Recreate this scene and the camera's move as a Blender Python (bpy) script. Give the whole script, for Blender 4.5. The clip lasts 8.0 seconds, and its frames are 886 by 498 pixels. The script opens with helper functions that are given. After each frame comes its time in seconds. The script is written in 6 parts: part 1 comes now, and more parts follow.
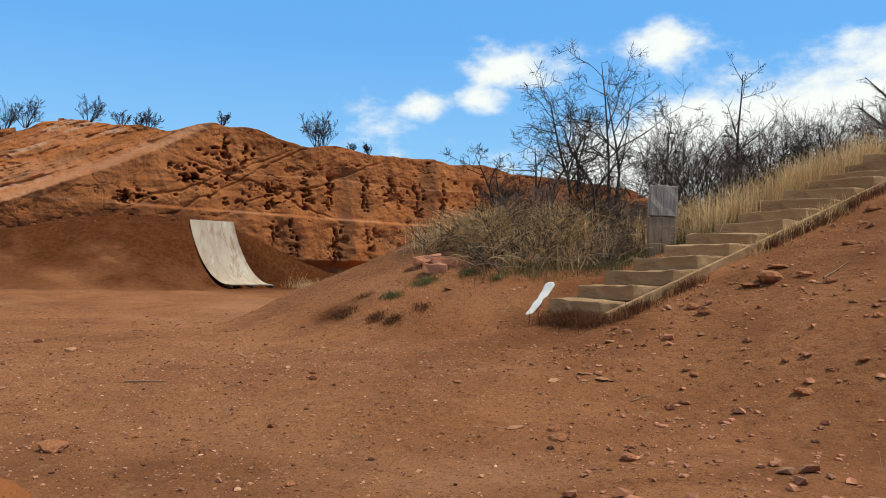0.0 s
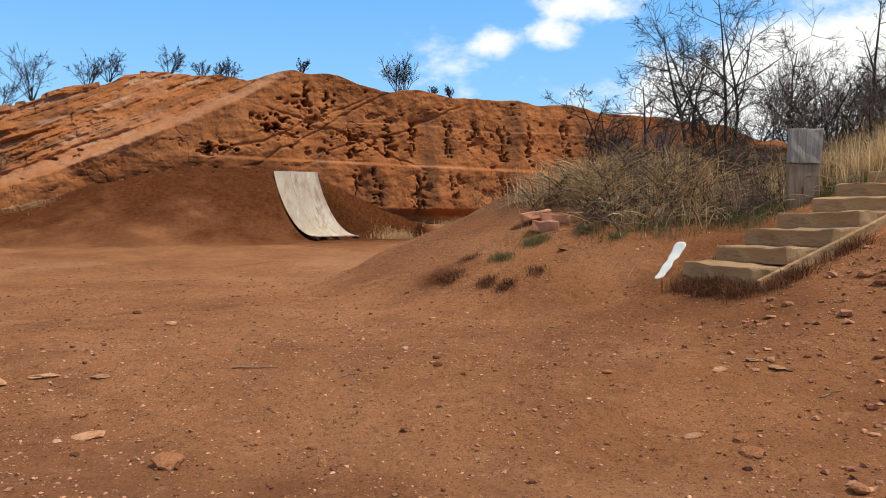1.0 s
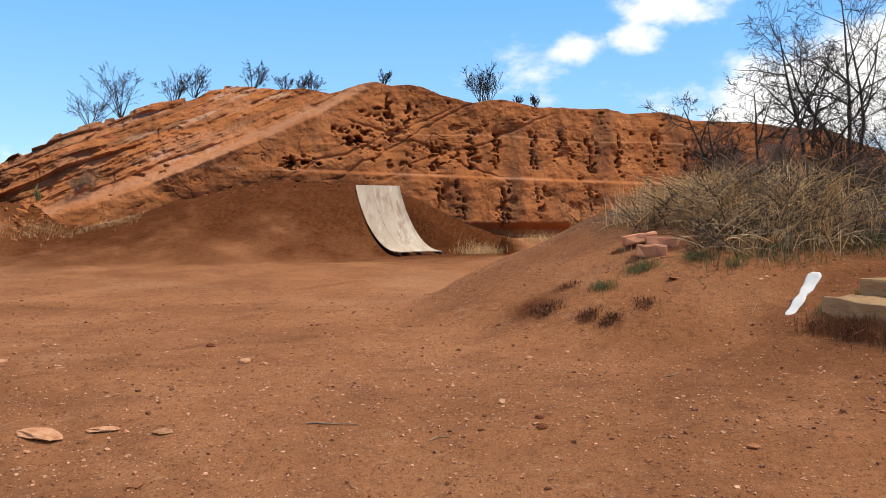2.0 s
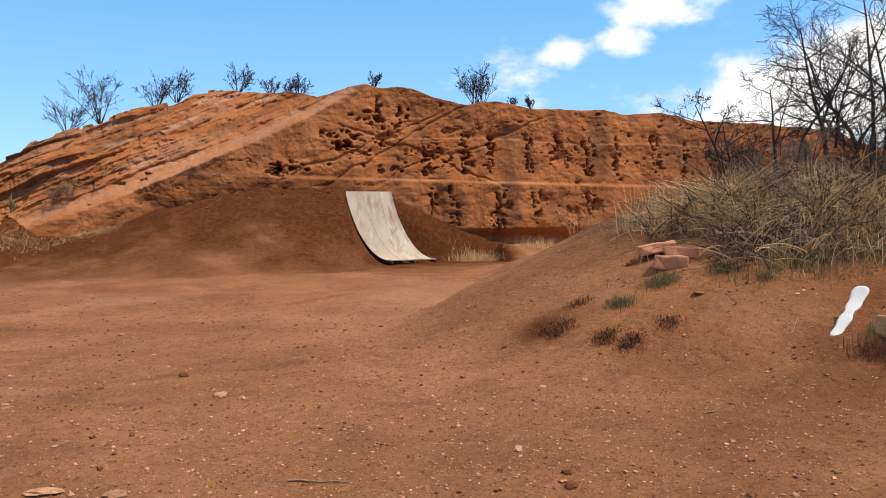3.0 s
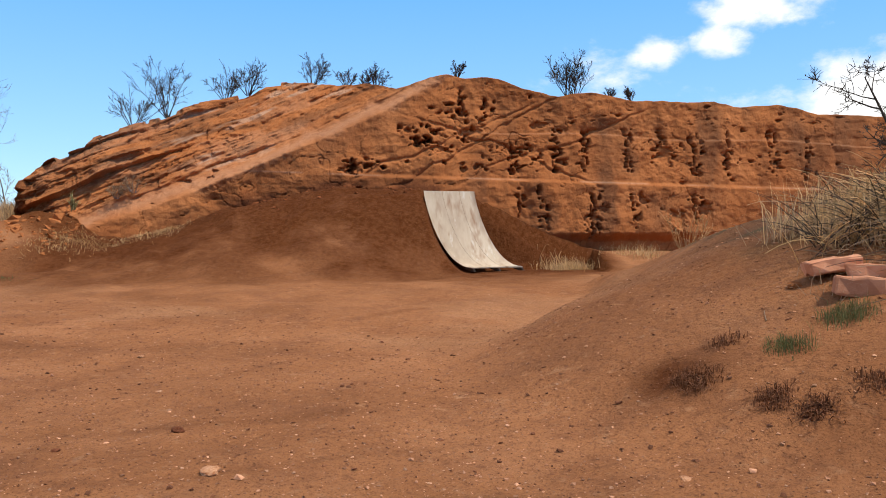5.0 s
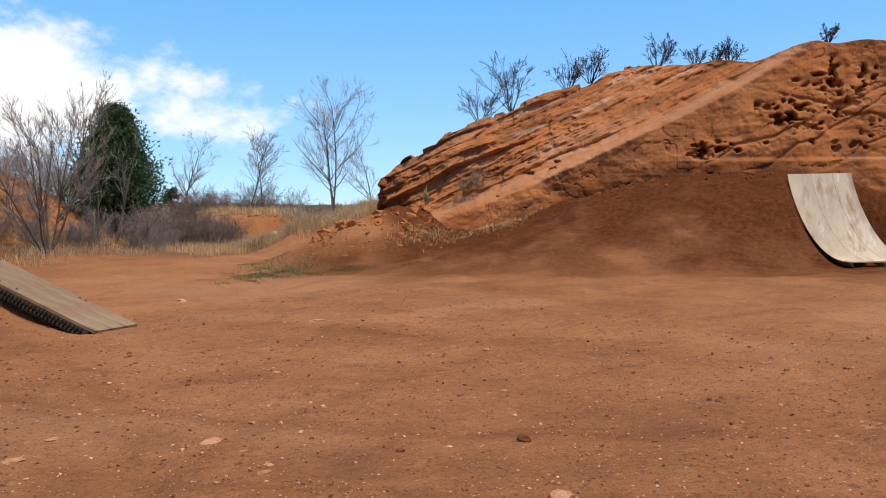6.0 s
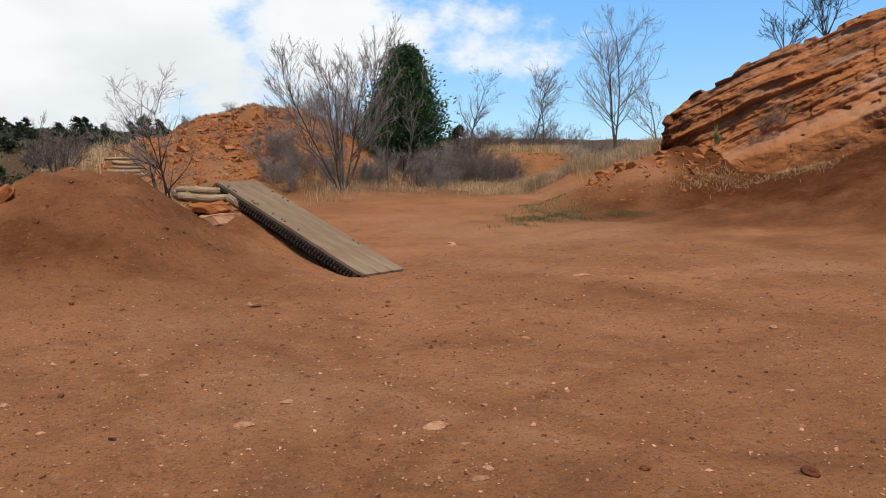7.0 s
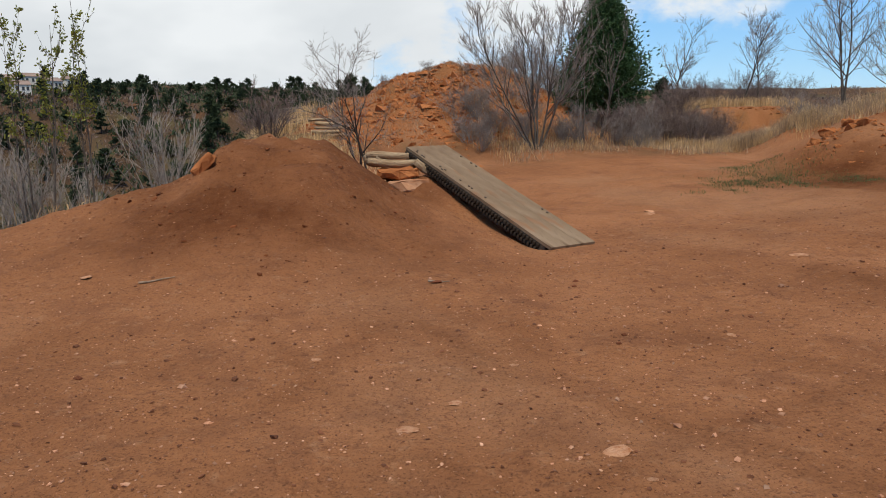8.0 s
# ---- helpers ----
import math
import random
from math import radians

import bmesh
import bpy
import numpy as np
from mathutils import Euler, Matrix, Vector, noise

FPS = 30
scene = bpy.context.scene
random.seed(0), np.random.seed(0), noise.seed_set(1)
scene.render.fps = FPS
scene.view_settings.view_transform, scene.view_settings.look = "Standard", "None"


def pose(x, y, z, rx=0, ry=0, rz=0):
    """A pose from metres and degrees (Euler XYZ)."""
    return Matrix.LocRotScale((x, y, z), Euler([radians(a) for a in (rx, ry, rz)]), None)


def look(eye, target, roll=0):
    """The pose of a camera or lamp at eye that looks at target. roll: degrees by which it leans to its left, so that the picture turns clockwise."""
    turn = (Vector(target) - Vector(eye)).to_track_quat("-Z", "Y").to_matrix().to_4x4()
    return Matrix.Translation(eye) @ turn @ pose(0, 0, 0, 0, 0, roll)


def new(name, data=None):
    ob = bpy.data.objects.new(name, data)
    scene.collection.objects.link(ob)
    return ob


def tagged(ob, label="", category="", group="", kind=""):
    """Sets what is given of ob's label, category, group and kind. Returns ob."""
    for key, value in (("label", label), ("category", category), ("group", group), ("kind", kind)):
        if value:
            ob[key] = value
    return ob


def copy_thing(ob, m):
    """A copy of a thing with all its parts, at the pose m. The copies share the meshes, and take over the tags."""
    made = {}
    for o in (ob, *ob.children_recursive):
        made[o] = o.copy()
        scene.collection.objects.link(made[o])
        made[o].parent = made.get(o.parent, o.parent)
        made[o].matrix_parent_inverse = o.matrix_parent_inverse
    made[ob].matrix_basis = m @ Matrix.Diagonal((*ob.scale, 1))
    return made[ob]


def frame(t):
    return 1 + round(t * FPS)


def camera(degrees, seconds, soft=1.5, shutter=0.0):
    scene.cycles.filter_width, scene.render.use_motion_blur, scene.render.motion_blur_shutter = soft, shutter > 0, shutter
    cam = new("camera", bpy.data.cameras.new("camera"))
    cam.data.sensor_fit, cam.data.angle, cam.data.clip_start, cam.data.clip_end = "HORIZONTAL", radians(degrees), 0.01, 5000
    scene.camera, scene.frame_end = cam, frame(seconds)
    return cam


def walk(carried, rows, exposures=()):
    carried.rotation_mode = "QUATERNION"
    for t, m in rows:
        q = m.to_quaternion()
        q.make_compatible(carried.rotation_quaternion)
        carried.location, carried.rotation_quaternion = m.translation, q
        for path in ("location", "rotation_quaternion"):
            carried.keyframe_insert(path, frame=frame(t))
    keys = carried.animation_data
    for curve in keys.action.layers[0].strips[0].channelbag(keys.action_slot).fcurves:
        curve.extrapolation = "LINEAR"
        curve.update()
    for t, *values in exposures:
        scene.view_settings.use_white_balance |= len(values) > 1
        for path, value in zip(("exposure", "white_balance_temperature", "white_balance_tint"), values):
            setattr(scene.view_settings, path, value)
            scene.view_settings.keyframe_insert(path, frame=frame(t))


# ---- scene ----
cam = camera(57.7, 8.0, soft=0.95)

PATH = [
    (0, (2.417, 4.347, 0.937), (2.213, 6.336, 0.992), 1.2),
    (0.5, (2.12, 4.721, 0.981), (1.793, 6.694, 0.968), 1.1),
    (1, (1.851, 5.093, 1.168), (1.47, 7.054, 1.072), 0.1),
    (1.5, (1.683, 5.529, 1.213), (1.191, 7.466, 1.133), 0.6),
    (1.7, (1.637, 5.669, 1.268), (1.074, 7.586, 1.187), 0.2),
    (2.8, (1.255, 6.515, 1.431), (0.681, 8.43, 1.364), -0.6),
    (3, (1.219, 6.694, 1.416), (0.664, 8.615, 1.35), -0.8),
    (3.5, (1.191, 7.219, 1.459), (0.675, 9.15, 1.392), 0.1),
    (4, (1.106, 7.662, 1.482), (0.625, 9.602, 1.409), 0.3),
    (4.2, (1.031, 7.865, 1.501), (0.552, 9.806, 1.437), 0.4),
    (5.3, (0.409, 9.054, 1.371), (-0.538, 10.814, 1.312), -0.6),
    (5.5, (0.305, 9.172, 1.35), (-0.779, 10.852, 1.29), -0.8),
    (5.8, (0.126, 9.33, 1.343), (-1.177, 10.846, 1.288), -0.7),
    (6, (0.005, 9.433, 1.357), (-1.433, 10.821, 1.292), -0.9),
    (6.5, (-0.253, 9.709, 1.368), (-1.939, 10.779, 1.256), -1.4),
    (6.8, (-0.394, 9.976, 1.455), (-2.169, 10.881, 1.281), -0.7),
    (7, (-0.501, 10.089, 1.516), (-2.321, 10.89, 1.298), -0.5),
    (7.2, (-0.572, 10.143, 1.568), (-2.427, 10.833, 1.28), -1.6),
    (7.5, (-0.726, 10.242, 1.572), (-2.623, 10.78, 1.237), -2.1),
    (7.7, (-0.874, 10.305, 1.583), (-2.793, 10.752, 1.252), -1.9),
    (7.8, (-0.945, 10.33, 1.602), (-2.88, 10.741, 1.273), -1.7),
    (8, (-1.023, 10.366, 1.662), (-2.969, 10.698, 1.338), -1.2),
]
walk(cam, [(t, look(e, g, r)) for t, e, g, r in PATH],
     exposures=[(0, 0.22, 6700, 2), (1.0, 0.36, 6750, 5), (1.7, 0.47, 6750, 9), (3.5, 0.48, 6750, 9), (5.5, 0.48, 6750, 9), (6.5, 0.26, 6500, 8), (7.3, 0.15, 6450, 7), (8, 0.06, 6450, 7)])

# ---- world, sun ----
SUN_TO = Vector((0.52, -0.05, 0.85)).normalized()
sun = new("sun", bpy.data.lights.new("sun", "SUN"))
sun.data.energy, sun.data.angle, sun.data.color = 3.2, radians(4), (1.0, 0.92, 0.80)
sun.matrix_world = look((20, 30, 60), Vector((20, 30, 60)) - SUN_TO)

# soft cloud banks: bearing to the left of +y, elevation, half widths, weight (degrees)
CLOUDS = [
    (-17, 8.0, 10, 3.8, 1.6), (-8, 7.0, 7, 3.0, 1.3), (-26, 10.0, 8, 4.5, 1.6), (-40, 9, 14, 6, 1.2), (-9.2, 15.7, 3.0, 1.6, 0.85),
    (0.9, 14.3, 3.2, 1.5, 1.0), (7.5, 11.6, 2.2, 1.3, 0.9), (3.2, 12.0, 2.0, 1.2, 0.9), (10, 10, 5, 2.0, 0.55), 
    (-26, 16.2, 2.5, 1.8, 0.9), (74, 8.5, 7, 4.0, 1.3), (66, 9.5, 3.5, 2.0, 0.6), (92, 8, 13, 8, 1.5), (118, 10, 24, 15, 1.8), (150, 12, 22, 16, 1.2), (62, 7.5, 6, 2.6, 0.75),
    (44, 3.0, 5, 2.2, 0.6),
]


def make_world():
    w = bpy.data.worlds.new("sky")
    scene.world = w
    w.use_nodes = True
    nt = w.node_tree
    nt.nodes.clear()
    N = nt.nodes.new

    def math_node(op, a, b=None, c=None, clamp=False):
        n = N("ShaderNodeMath")
        n.operation, n.use_clamp = op, clamp
        for k, v in enumerate((a, b, c)):
            if v is None:
                continue
            if isinstance(v, (int, float)):
                n.inputs[k].default_value = v
            else:
                nt.links.new(v, n.inputs[k])
        return n.outputs[0]

    sky = N("ShaderNodeTexSky")
    sky.sky_type, sky.sun_disc = "NISHITA", False
    sky.sun_elevation = math.asin(SUN_TO.z)
    sky.sun_rotation = math.atan2(SUN_TO.x, SUN_TO.y)
    sky.altitude, sky.air_density, sky.dust_density, sky.ozone_density = 1800, 1.0, 0.3, 1.6
    co = N("ShaderNodeTexCoord")
    sep = N("ShaderNodeSeparateXYZ")
    nt.links.new(co.outputs["Generated"], sep.inputs[0])
    neg_x = math_node("MULTIPLY", sep.outputs[0], -1.0)
    az = math_node("MULTIPLY", math_node("ARCTAN2", neg_x, sep.outputs[1]), 57.2958)
    el = math_node("MULTIPLY", math_node("ARCSINE", sep.outputs[2]), 57.2958)

    def noise_node(scale, detail, rough, sx, sy, sz):
        m = N("ShaderNodeMapping")
        m.inputs["Scale"].default_value = (sx, sy, sz)
        nt.links.new(co.outputs["Generated"], m.inputs[0])
        n = N("ShaderNodeTexNoise")
        n.inputs["Scale"].default_value, n.inputs["Detail"].default_value, n.inputs["Roughness"].default_value = scale, detail, rough
        nt.links.new(m.outputs[0], n.inputs["Vector"])
        return n.outputs["Fac"]

    fine = noise_node(14, 8, 0.6, 1, 1, 1.7)
    wide = noise_node(4, 4, 0.5, 1, 1, 2.2)
    cover = None
    for a, e, ra, re, k in CLOUDS:
        da = math_node("DIVIDE", math_node("SUBTRACT", az, float(a)), float(ra))
        de = math_node("DIVIDE", math_node("SUBTRACT", el, float(e)), float(re))
        q = math_node("ADD", math_node("MULTIPLY", da, da), math_node("MULTIPLY", de, de))
        g = math_node("MULTIPLY", math_node("POWER", 2.718, math_node("MULTIPLY", q, -0.7)), float(k))
        cover = g if cover is None else math_node("MAXIMUM", cover, g)
    body = math_node("ADD", cover, math_node("MULTIPLY", math_node("SUBTRACT", fine, 0.5), 1.7))
    ramp = N("ShaderNodeMapRange")
    ramp.interpolation_type = "SMOOTHSTEP"
    ramp.inputs["From Min"].default_value, ramp.inputs["From Max"].default_value = 0.30, 0.95
    nt.links.new(body, ramp.inputs["Value"])
    # grey bellies where the cloud is thick, towards the left bank
    left = N("ShaderNodeMapRange")
    left.inputs["From Min"].default_value, left.inputs["From Max"].default_value = 55, 95
    nt.links.new(az, left.inputs["Value"])
    grey = math_node("MULTIPLY", left.outputs[0], math_node("ADD", math_node("MULTIPLY", math_node("SUBTRACT", wide, 0.42), 4.2), 0.22, clamp=True), clamp=True)
    tone = N("ShaderNodeMix")
    tone.data_type = "RGBA"
    tone.inputs["A"].default_value, tone.inputs["B"].default_value = (7.6, 7.7, 7.9, 1), (6.1, 6.3, 6.6, 1)
    nt.links.new(grey, tone.inputs["Factor"])
    mix = N("ShaderNodeMix")
    mix.data_type = "RGBA"
    nt.links.new(ramp.outputs[0], mix.inputs["Factor"])
    hue = N("ShaderNodeHueSaturation")
    hue.inputs["Saturation"].default_value, hue.inputs["Value"].default_value = 1.12, 1.15
    nt.links.new(sky.outputs[0], hue.inputs["Color"])
    # deep blue overhead, paler towards the horizon
    height = N("ShaderNodeMapRange")
    height.inputs["From Min"].default_value, height.inputs["From Max"].default_value = 0.0, 16.0
    nt.links.new(el, height.inputs["Value"])
    blue = N("ShaderNodeMix")
    blue.data_type = "RGBA"
    blue.inputs["A"].default_value, blue.inputs["B"].default_value = (2.9, 5.45, 8.2, 1), (1.15, 3.8, 8.6, 1)
    nt.links.new(height.outputs[0], blue.inputs["Factor"])
    clear = N("ShaderNodeMix")
    clear.data_type = "RGBA"
    clear.inputs["Factor"].default_value = 0.7
    nt.links.new(hue.outputs[0], clear.inputs["A"])
    nt.links.new(blue.outputs["Result"], clear.inputs["B"])
    nt.links.new(clear.outputs["Result"], mix.inputs["A"])
    nt.links.new(tone.outputs["Result"], mix.inputs["B"])
    # thin broken high cloud overhead, out of view, added to whiten the fill light
    fill_veil = N("ShaderNodeMapRange")
    fill_veil.interpolation_type = "SMOOTHSTEP"
    fill_veil.inputs["From Min"].default_value, fill_veil.inputs["From Max"].default_value = 26.0, 48.0
    nt.links.new(math_node("ADD", el, math_node("MULTIPLY", math_node("SUBTRACT", wide, 0.5), 40.0)), fill_veil.inputs["Value"])
    high = N("ShaderNodeMix")
    high.data_type = "RGBA"
    high.inputs["B"].default_value = (4.3, 4.25, 4.3, 1)
    nt.links.new(math_node("MULTIPLY", fill_veil.outputs[0], 0.85), high.inputs["Factor"])
    nt.links.new(mix.outputs["Result"], high.inputs["A"])
    bg = N("ShaderNodeBackground")
    bg.inputs["Strength"].default_value = 0.11
    nt.links.new(high.outputs["Result"], bg.inputs["Color"])
    out = N("ShaderNodeOutputWorld")
    nt.links.new(bg.outputs[0], out.inputs[0])


make_world()


# ---- materials ----
def material(name, colors, scale=3.0, rough=0.9, bump=0.3, bump_scale=40.0, bump_dist=0.02, fine=None, attr=None, stretch=(1, 1, 1), metal=0.0, per_object=0.0, island=0.0, spec=0.25, through_light=0.0):
    """A dull surface: a ramp over wide noise, grains of a second colour, bump at two scales, and colours for mesh attributes."""
    m = bpy.data.materials.new(name)
    m.use_nodes = True
    nt = m.node_tree
    bsdf = nt.nodes["Principled BSDF"]
    N, L = nt.nodes.new, nt.links.new
    co = N("ShaderNodeTexCoord")
    mp = N("ShaderNodeMapping")
    mp.inputs["Scale"].default_value = stretch
    L(co.outputs["Object"], mp.inputs[0])

    def noise_tex(s, d=6.0, r=0.6):
        n = N("ShaderNodeTexNoise")
        n.inputs["Scale"].default_value, n.inputs["Detail"].default_value, n.inputs["Roughness"].default_value = s, d, r
        L(mp.outputs[0], n.inputs["Vector"])
        return n.outputs["Fac"]

    wide = noise_tex(scale)
    cr = N("ShaderNodeValToRGB")
    el = cr.color_ramp.elements
    while len(el) < len(colors):
        el.new(0.5)
    for k, c in enumerate(colors):
        el[k].position = 0.28 + 0.44 * k / max(1, len(colors) - 1)
        el[k].color = (*c, 1)
    L(wide, cr.inputs[0])
    col = cr.outputs[0]

    def blend(a, b, fac, mode="MIX"):
        n = N("ShaderNodeMix")
        n.data_type, n.blend_type = "RGBA", mode
        for sock, v in (("Factor", fac), ("A", a), ("B", b)):
            if isinstance(v, tuple):
                n.inputs[sock].default_value = (*v, 1)
            elif isinstance(v, float):
                n.inputs[sock].default_value = v
            else:
                L(v, n.inputs[sock])
        return n.outputs["Result"]

    def ranged(v, a, b, c=0.0, d=1.0):
        n = N("ShaderNodeMapRange")
        for k, x in enumerate((a, b, c, d)):
            n.inputs[k + 1].default_value = x
        L(v, n.inputs[0])
        return n.outputs[0]

    late = len(fine or ()) - 3 if attr else 99
    for color, s, lo, hi in (fine or ())[:late]:
        col = blend(col, color, ranged(noise_tex(s, 3.0, 0.65), lo, hi))
    for key, color, amount in attr or ():
        a = N("ShaderNodeAttribute")
        a.attribute_name = key
        broken = N("ShaderNodeMath")
        broken.operation, broken.use_clamp = "MULTIPLY", True
        L(a.outputs["Fac"], broken.inputs[0])
        L(ranged(noise_tex(9.0, 5.0, 0.65), 0.3, 0.62, amount * 0.78, amount), broken.inputs[1])
        col = blend(col, color, broken.outputs[0])
    for color, s, lo, hi in (fine or ())[late:]:
        col = blend(col, color, ranged(noise_tex(s, 3.0, 0.65), lo, hi, 0.0, 0.5))
    if per_object or island:
        src = N("ShaderNodeObjectInfo").outputs["Random"] if per_object else N("ShaderNodeNewGeometry").outputs["Random Per Island"]
        k = per_object or island
        hsv = N("ShaderNodeHueSaturation")
        L(ranged(src, 0, 1, 1 - k, 1 + k), hsv.inputs["Value"])
        L(col, hsv.inputs["Color"])
        col = hsv.outputs[0]
    L(col, bsdf.inputs["Base Color"])
    bsdf.inputs["Roughness"].default_value = rough
    bsdf.inputs["Metallic"].default_value = metal
    bsdf.inputs["Specular IOR Level"].default_value = spec
    if through_light:
        out = next(n for n in nt.nodes if n.type == "OUTPUT_MATERIAL")
        tr, mx = N("ShaderNodeBsdfTranslucent"), N("ShaderNodeMixShader")
        L(col, tr.inputs["Color"])
        mx.inputs[0].default_value = through_light
        L(bsdf.outputs[0], mx.inputs[1])
        L(tr.outputs[0], mx.inputs[2])
        L(mx.outputs[0], out.inputs["Surface"])
    if bump:
        b1 = N("ShaderNodeBump")
        b1.inputs["Strength"].default_value, b1.inputs["Distance"].default_value = bump, bump_dist
        L(noise_tex(bump_scale, 6.0, 0.7), b1.inputs["Height"])
        b2 = N("ShaderNodeBump")
        b2.inputs["Strength"].default_value, b2.inputs["Distance"].default_value = bump, bump_dist * 2.2
        L(noise_tex(bump_scale / 7, 4.0, 0.6), b2.inputs["Height"])
        L(b1.outputs[0], b2.inputs["Normal"])
        L(b2.outputs[0], bsdf.inputs["Normal"])
    return m


DIRT = material("red_dirt", [(0.24, 0.0978, 0.0419), (0.323, 0.135, 0.0588), (0.384, 0.168, 0.0777)], 0.5, 0.97, 1.0, 60, 0.018, spec=0.06,
                fine=[((0.218, 0.0904, 0.0438), 1.6, 0.50, 0.80), ((0.393, 0.198, 0.105), 6.5, 0.58, 0.80), ((0.192, 0.0789, 0.0388), 11, 0.56, 0.76), ((0.118, 0.0413, 0.018), 34, 0.56, 0.68), ((0.367, 0.192, 0.105), 85, 0.63, 0.69), ((0.0568, 0.0212, 0.00998), 64, 0.58, 0.65)],
                attr=[("damp_shade", (0.0733, 0.0198, 0.00478), 1.0), ("orange", (0.271, 0.101, 0.0363), 1.0), ("pale", (0.393, 0.207, 0.111), 0.7), ("litter", (0.0682, 0.0462, 0.0289), 1.0), ("green", (0.10, 0.11, 0.04), 0.6)])
# the last attribute colour is contact shade painted along the rock's foot
ROCK = material("red_sandstone", [(0.281, 0.096, 0.0333), (0.359, 0.129, 0.0458), (0.427, 0.163, 0.0604)], 0.8, 0.97, 0.7, 26, 0.03, spec=0.06,
                fine=[((0.222, 0.0672, 0.024), 3.1, 0.54, 0.74), ((0.461, 0.192, 0.078), 5.3, 0.60, 0.78), ((0.162, 0.0499, 0.0188), 13, 0.60, 0.74)],
                attr=[("stain", (0.145, 0.0634, 0.0322), 0.8), ("pale", (0.444, 0.259, 0.166), 0.9), ("white", (0.512, 0.413, 0.322), 0.9), ("damp_shade", (0.103, 0.0346, 0.0156), 1.0)])
STONE = material("loose_stone", [(0.25, 0.098, 0.045), (0.34, 0.140, 0.066), (0.43, 0.20, 0.10)], 9, 0.97, 0.6, 50, 0.01, per_object=0.25, spec=0.06)
GRAVEL = material("gravel", [(0.27, 0.115, 0.06), (0.40, 0.195, 0.11), (0.56, 0.33, 0.21)], 9, 0.92, 0.2, 80, 0.004, island=0.45)
PLY = material("weathered_plywood", [(0.36, 0.265, 0.19), (0.48, 0.385, 0.285), (0.58, 0.49, 0.385)], 2.2, 0.75, 0.25, 60, 0.004, stretch=(1, 1, 0.25),
               fine=[((0.27, 0.15, 0.085), 3.0, 0.54, 0.74), ((0.60, 0.55, 0.47), 5.0, 0.60, 0.72), ((0.20, 0.12, 0.075), 1.1, 0.58, 0.72)])
PLY_DARK = material("old_timber_dark", [(0.06, 0.04, 0.028), (0.11, 0.075, 0.05), (0.16, 0.11, 0.075)], 4, 0.9, 0.4, 50, 0.01)
TIMBER = material("step_timber", [(0.265, 0.150, 0.072), (0.35, 0.212, 0.105), (0.44, 0.285, 0.152)], 1.6, 0.9, 0.7, 34, 0.012, stretch=(1.3, 0.8, 2.2), per_object=0.15,
                  fine=[((0.17, 0.10, 0.058), 2.4, 0.55, 0.74), ((0.20, 0.12, 0.07), 13, 0.56, 0.74), ((0.30, 0.13, 0.065), 1.5, 0.56, 0.74)])
GREYWOOD = material("grey_wood", [(0.17, 0.145, 0.125), (0.26, 0.225, 0.195), (0.34, 0.30, 0.26)], 6, 0.85, 0.4, 40, 0.01, stretch=(4, 4, 0.5), per_object=0.1)
BROWNWOOD = material("brown_wood", [(0.17, 0.115, 0.072), (0.26, 0.18, 0.12), (0.34, 0.245, 0.165)], 6, 0.85, 0.4, 40, 0.01, stretch=(4, 4, 0.5))
RUBBER = material("ribbed_rubber", [(0.02, 0.016, 0.013), (0.04, 0.03, 0.024), (0.09, 0.062, 0.044)], 8, 0.9, 0.3, 60, 0.005)
KNOB = material("worn_rubber_knobs", [(0.018, 0.013, 0.010), (0.034, 0.024, 0.017), (0.055, 0.039, 0.028)], 8, 0.95, 0.3, 60, 0.005, per_object=0.25, spec=0.1)
DECK = material("worn_deck", [(0.16, 0.105, 0.064), (0.215, 0.145, 0.09), (0.27, 0.19, 0.122)], 1.6, 0.92, 0.4, 60, 0.005, stretch=(0.6, 2, 2), spec=0.1, fine=[((0.12, 0.072, 0.042), 1.2, 0.54, 0.72), ((0.15, 0.095, 0.06), 14, 0.56, 0.76), ((0.27, 0.13, 0.065), 2.2, 0.58, 0.78)])
WHITE = material("white_plastic", [(0.60, 0.58, 0.55), (0.70, 0.68, 0.65), (0.76, 0.75, 0.72)], 5, 0.5, 0.1, 30, 0.004, fine=[((0.5, 0.38, 0.3), 14, 0.68, 0.8)])
BARK = material("dark_bark", [(0.026, 0.020, 0.016), (0.045, 0.034, 0.027), (0.07, 0.055, 0.043)], 8, 0.9, 0.3, 60, 0.005)
BARK_GREY = material("grey_bark", [(0.055, 0.045, 0.038), (0.088, 0.071, 0.058), (0.125, 0.102, 0.084)], 8, 0.9, 0.3, 60, 0.005)
TWIG_GREY = material("grey_twigs", [(0.17, 0.14, 0.122), (0.24, 0.20, 0.176), (0.31, 0.26, 0.23)], 2, 0.9, 0, island=0.2)
TWIG_PALE = material("pale_twigs", [(0.20, 0.165, 0.14), (0.28, 0.235, 0.20), (0.36, 0.305, 0.26)], 2, 0.9, 0, island=0.2)
TWIG_RED = material("reddish_twigs", [(0.11, 0.074, 0.063), (0.165, 0.117, 0.10), (0.22, 0.16, 0.137)], 2, 0.9, 0, island=0.2)
STRAW = material("dry_grass", [(0.42, 0.265, 0.125), (0.60, 0.405, 0.205), (0.78, 0.58, 0.335)], 1.2, 0.85, 0, island=0.45, through_light=0.4)
STRAW_GREY = material("grey_dry_grass", [(0.25, 0.17, 0.105), (0.38, 0.265, 0.17), (0.54, 0.40, 0.26)], 1.2, 0.85, 0, island=0.45, through_light=0.4)
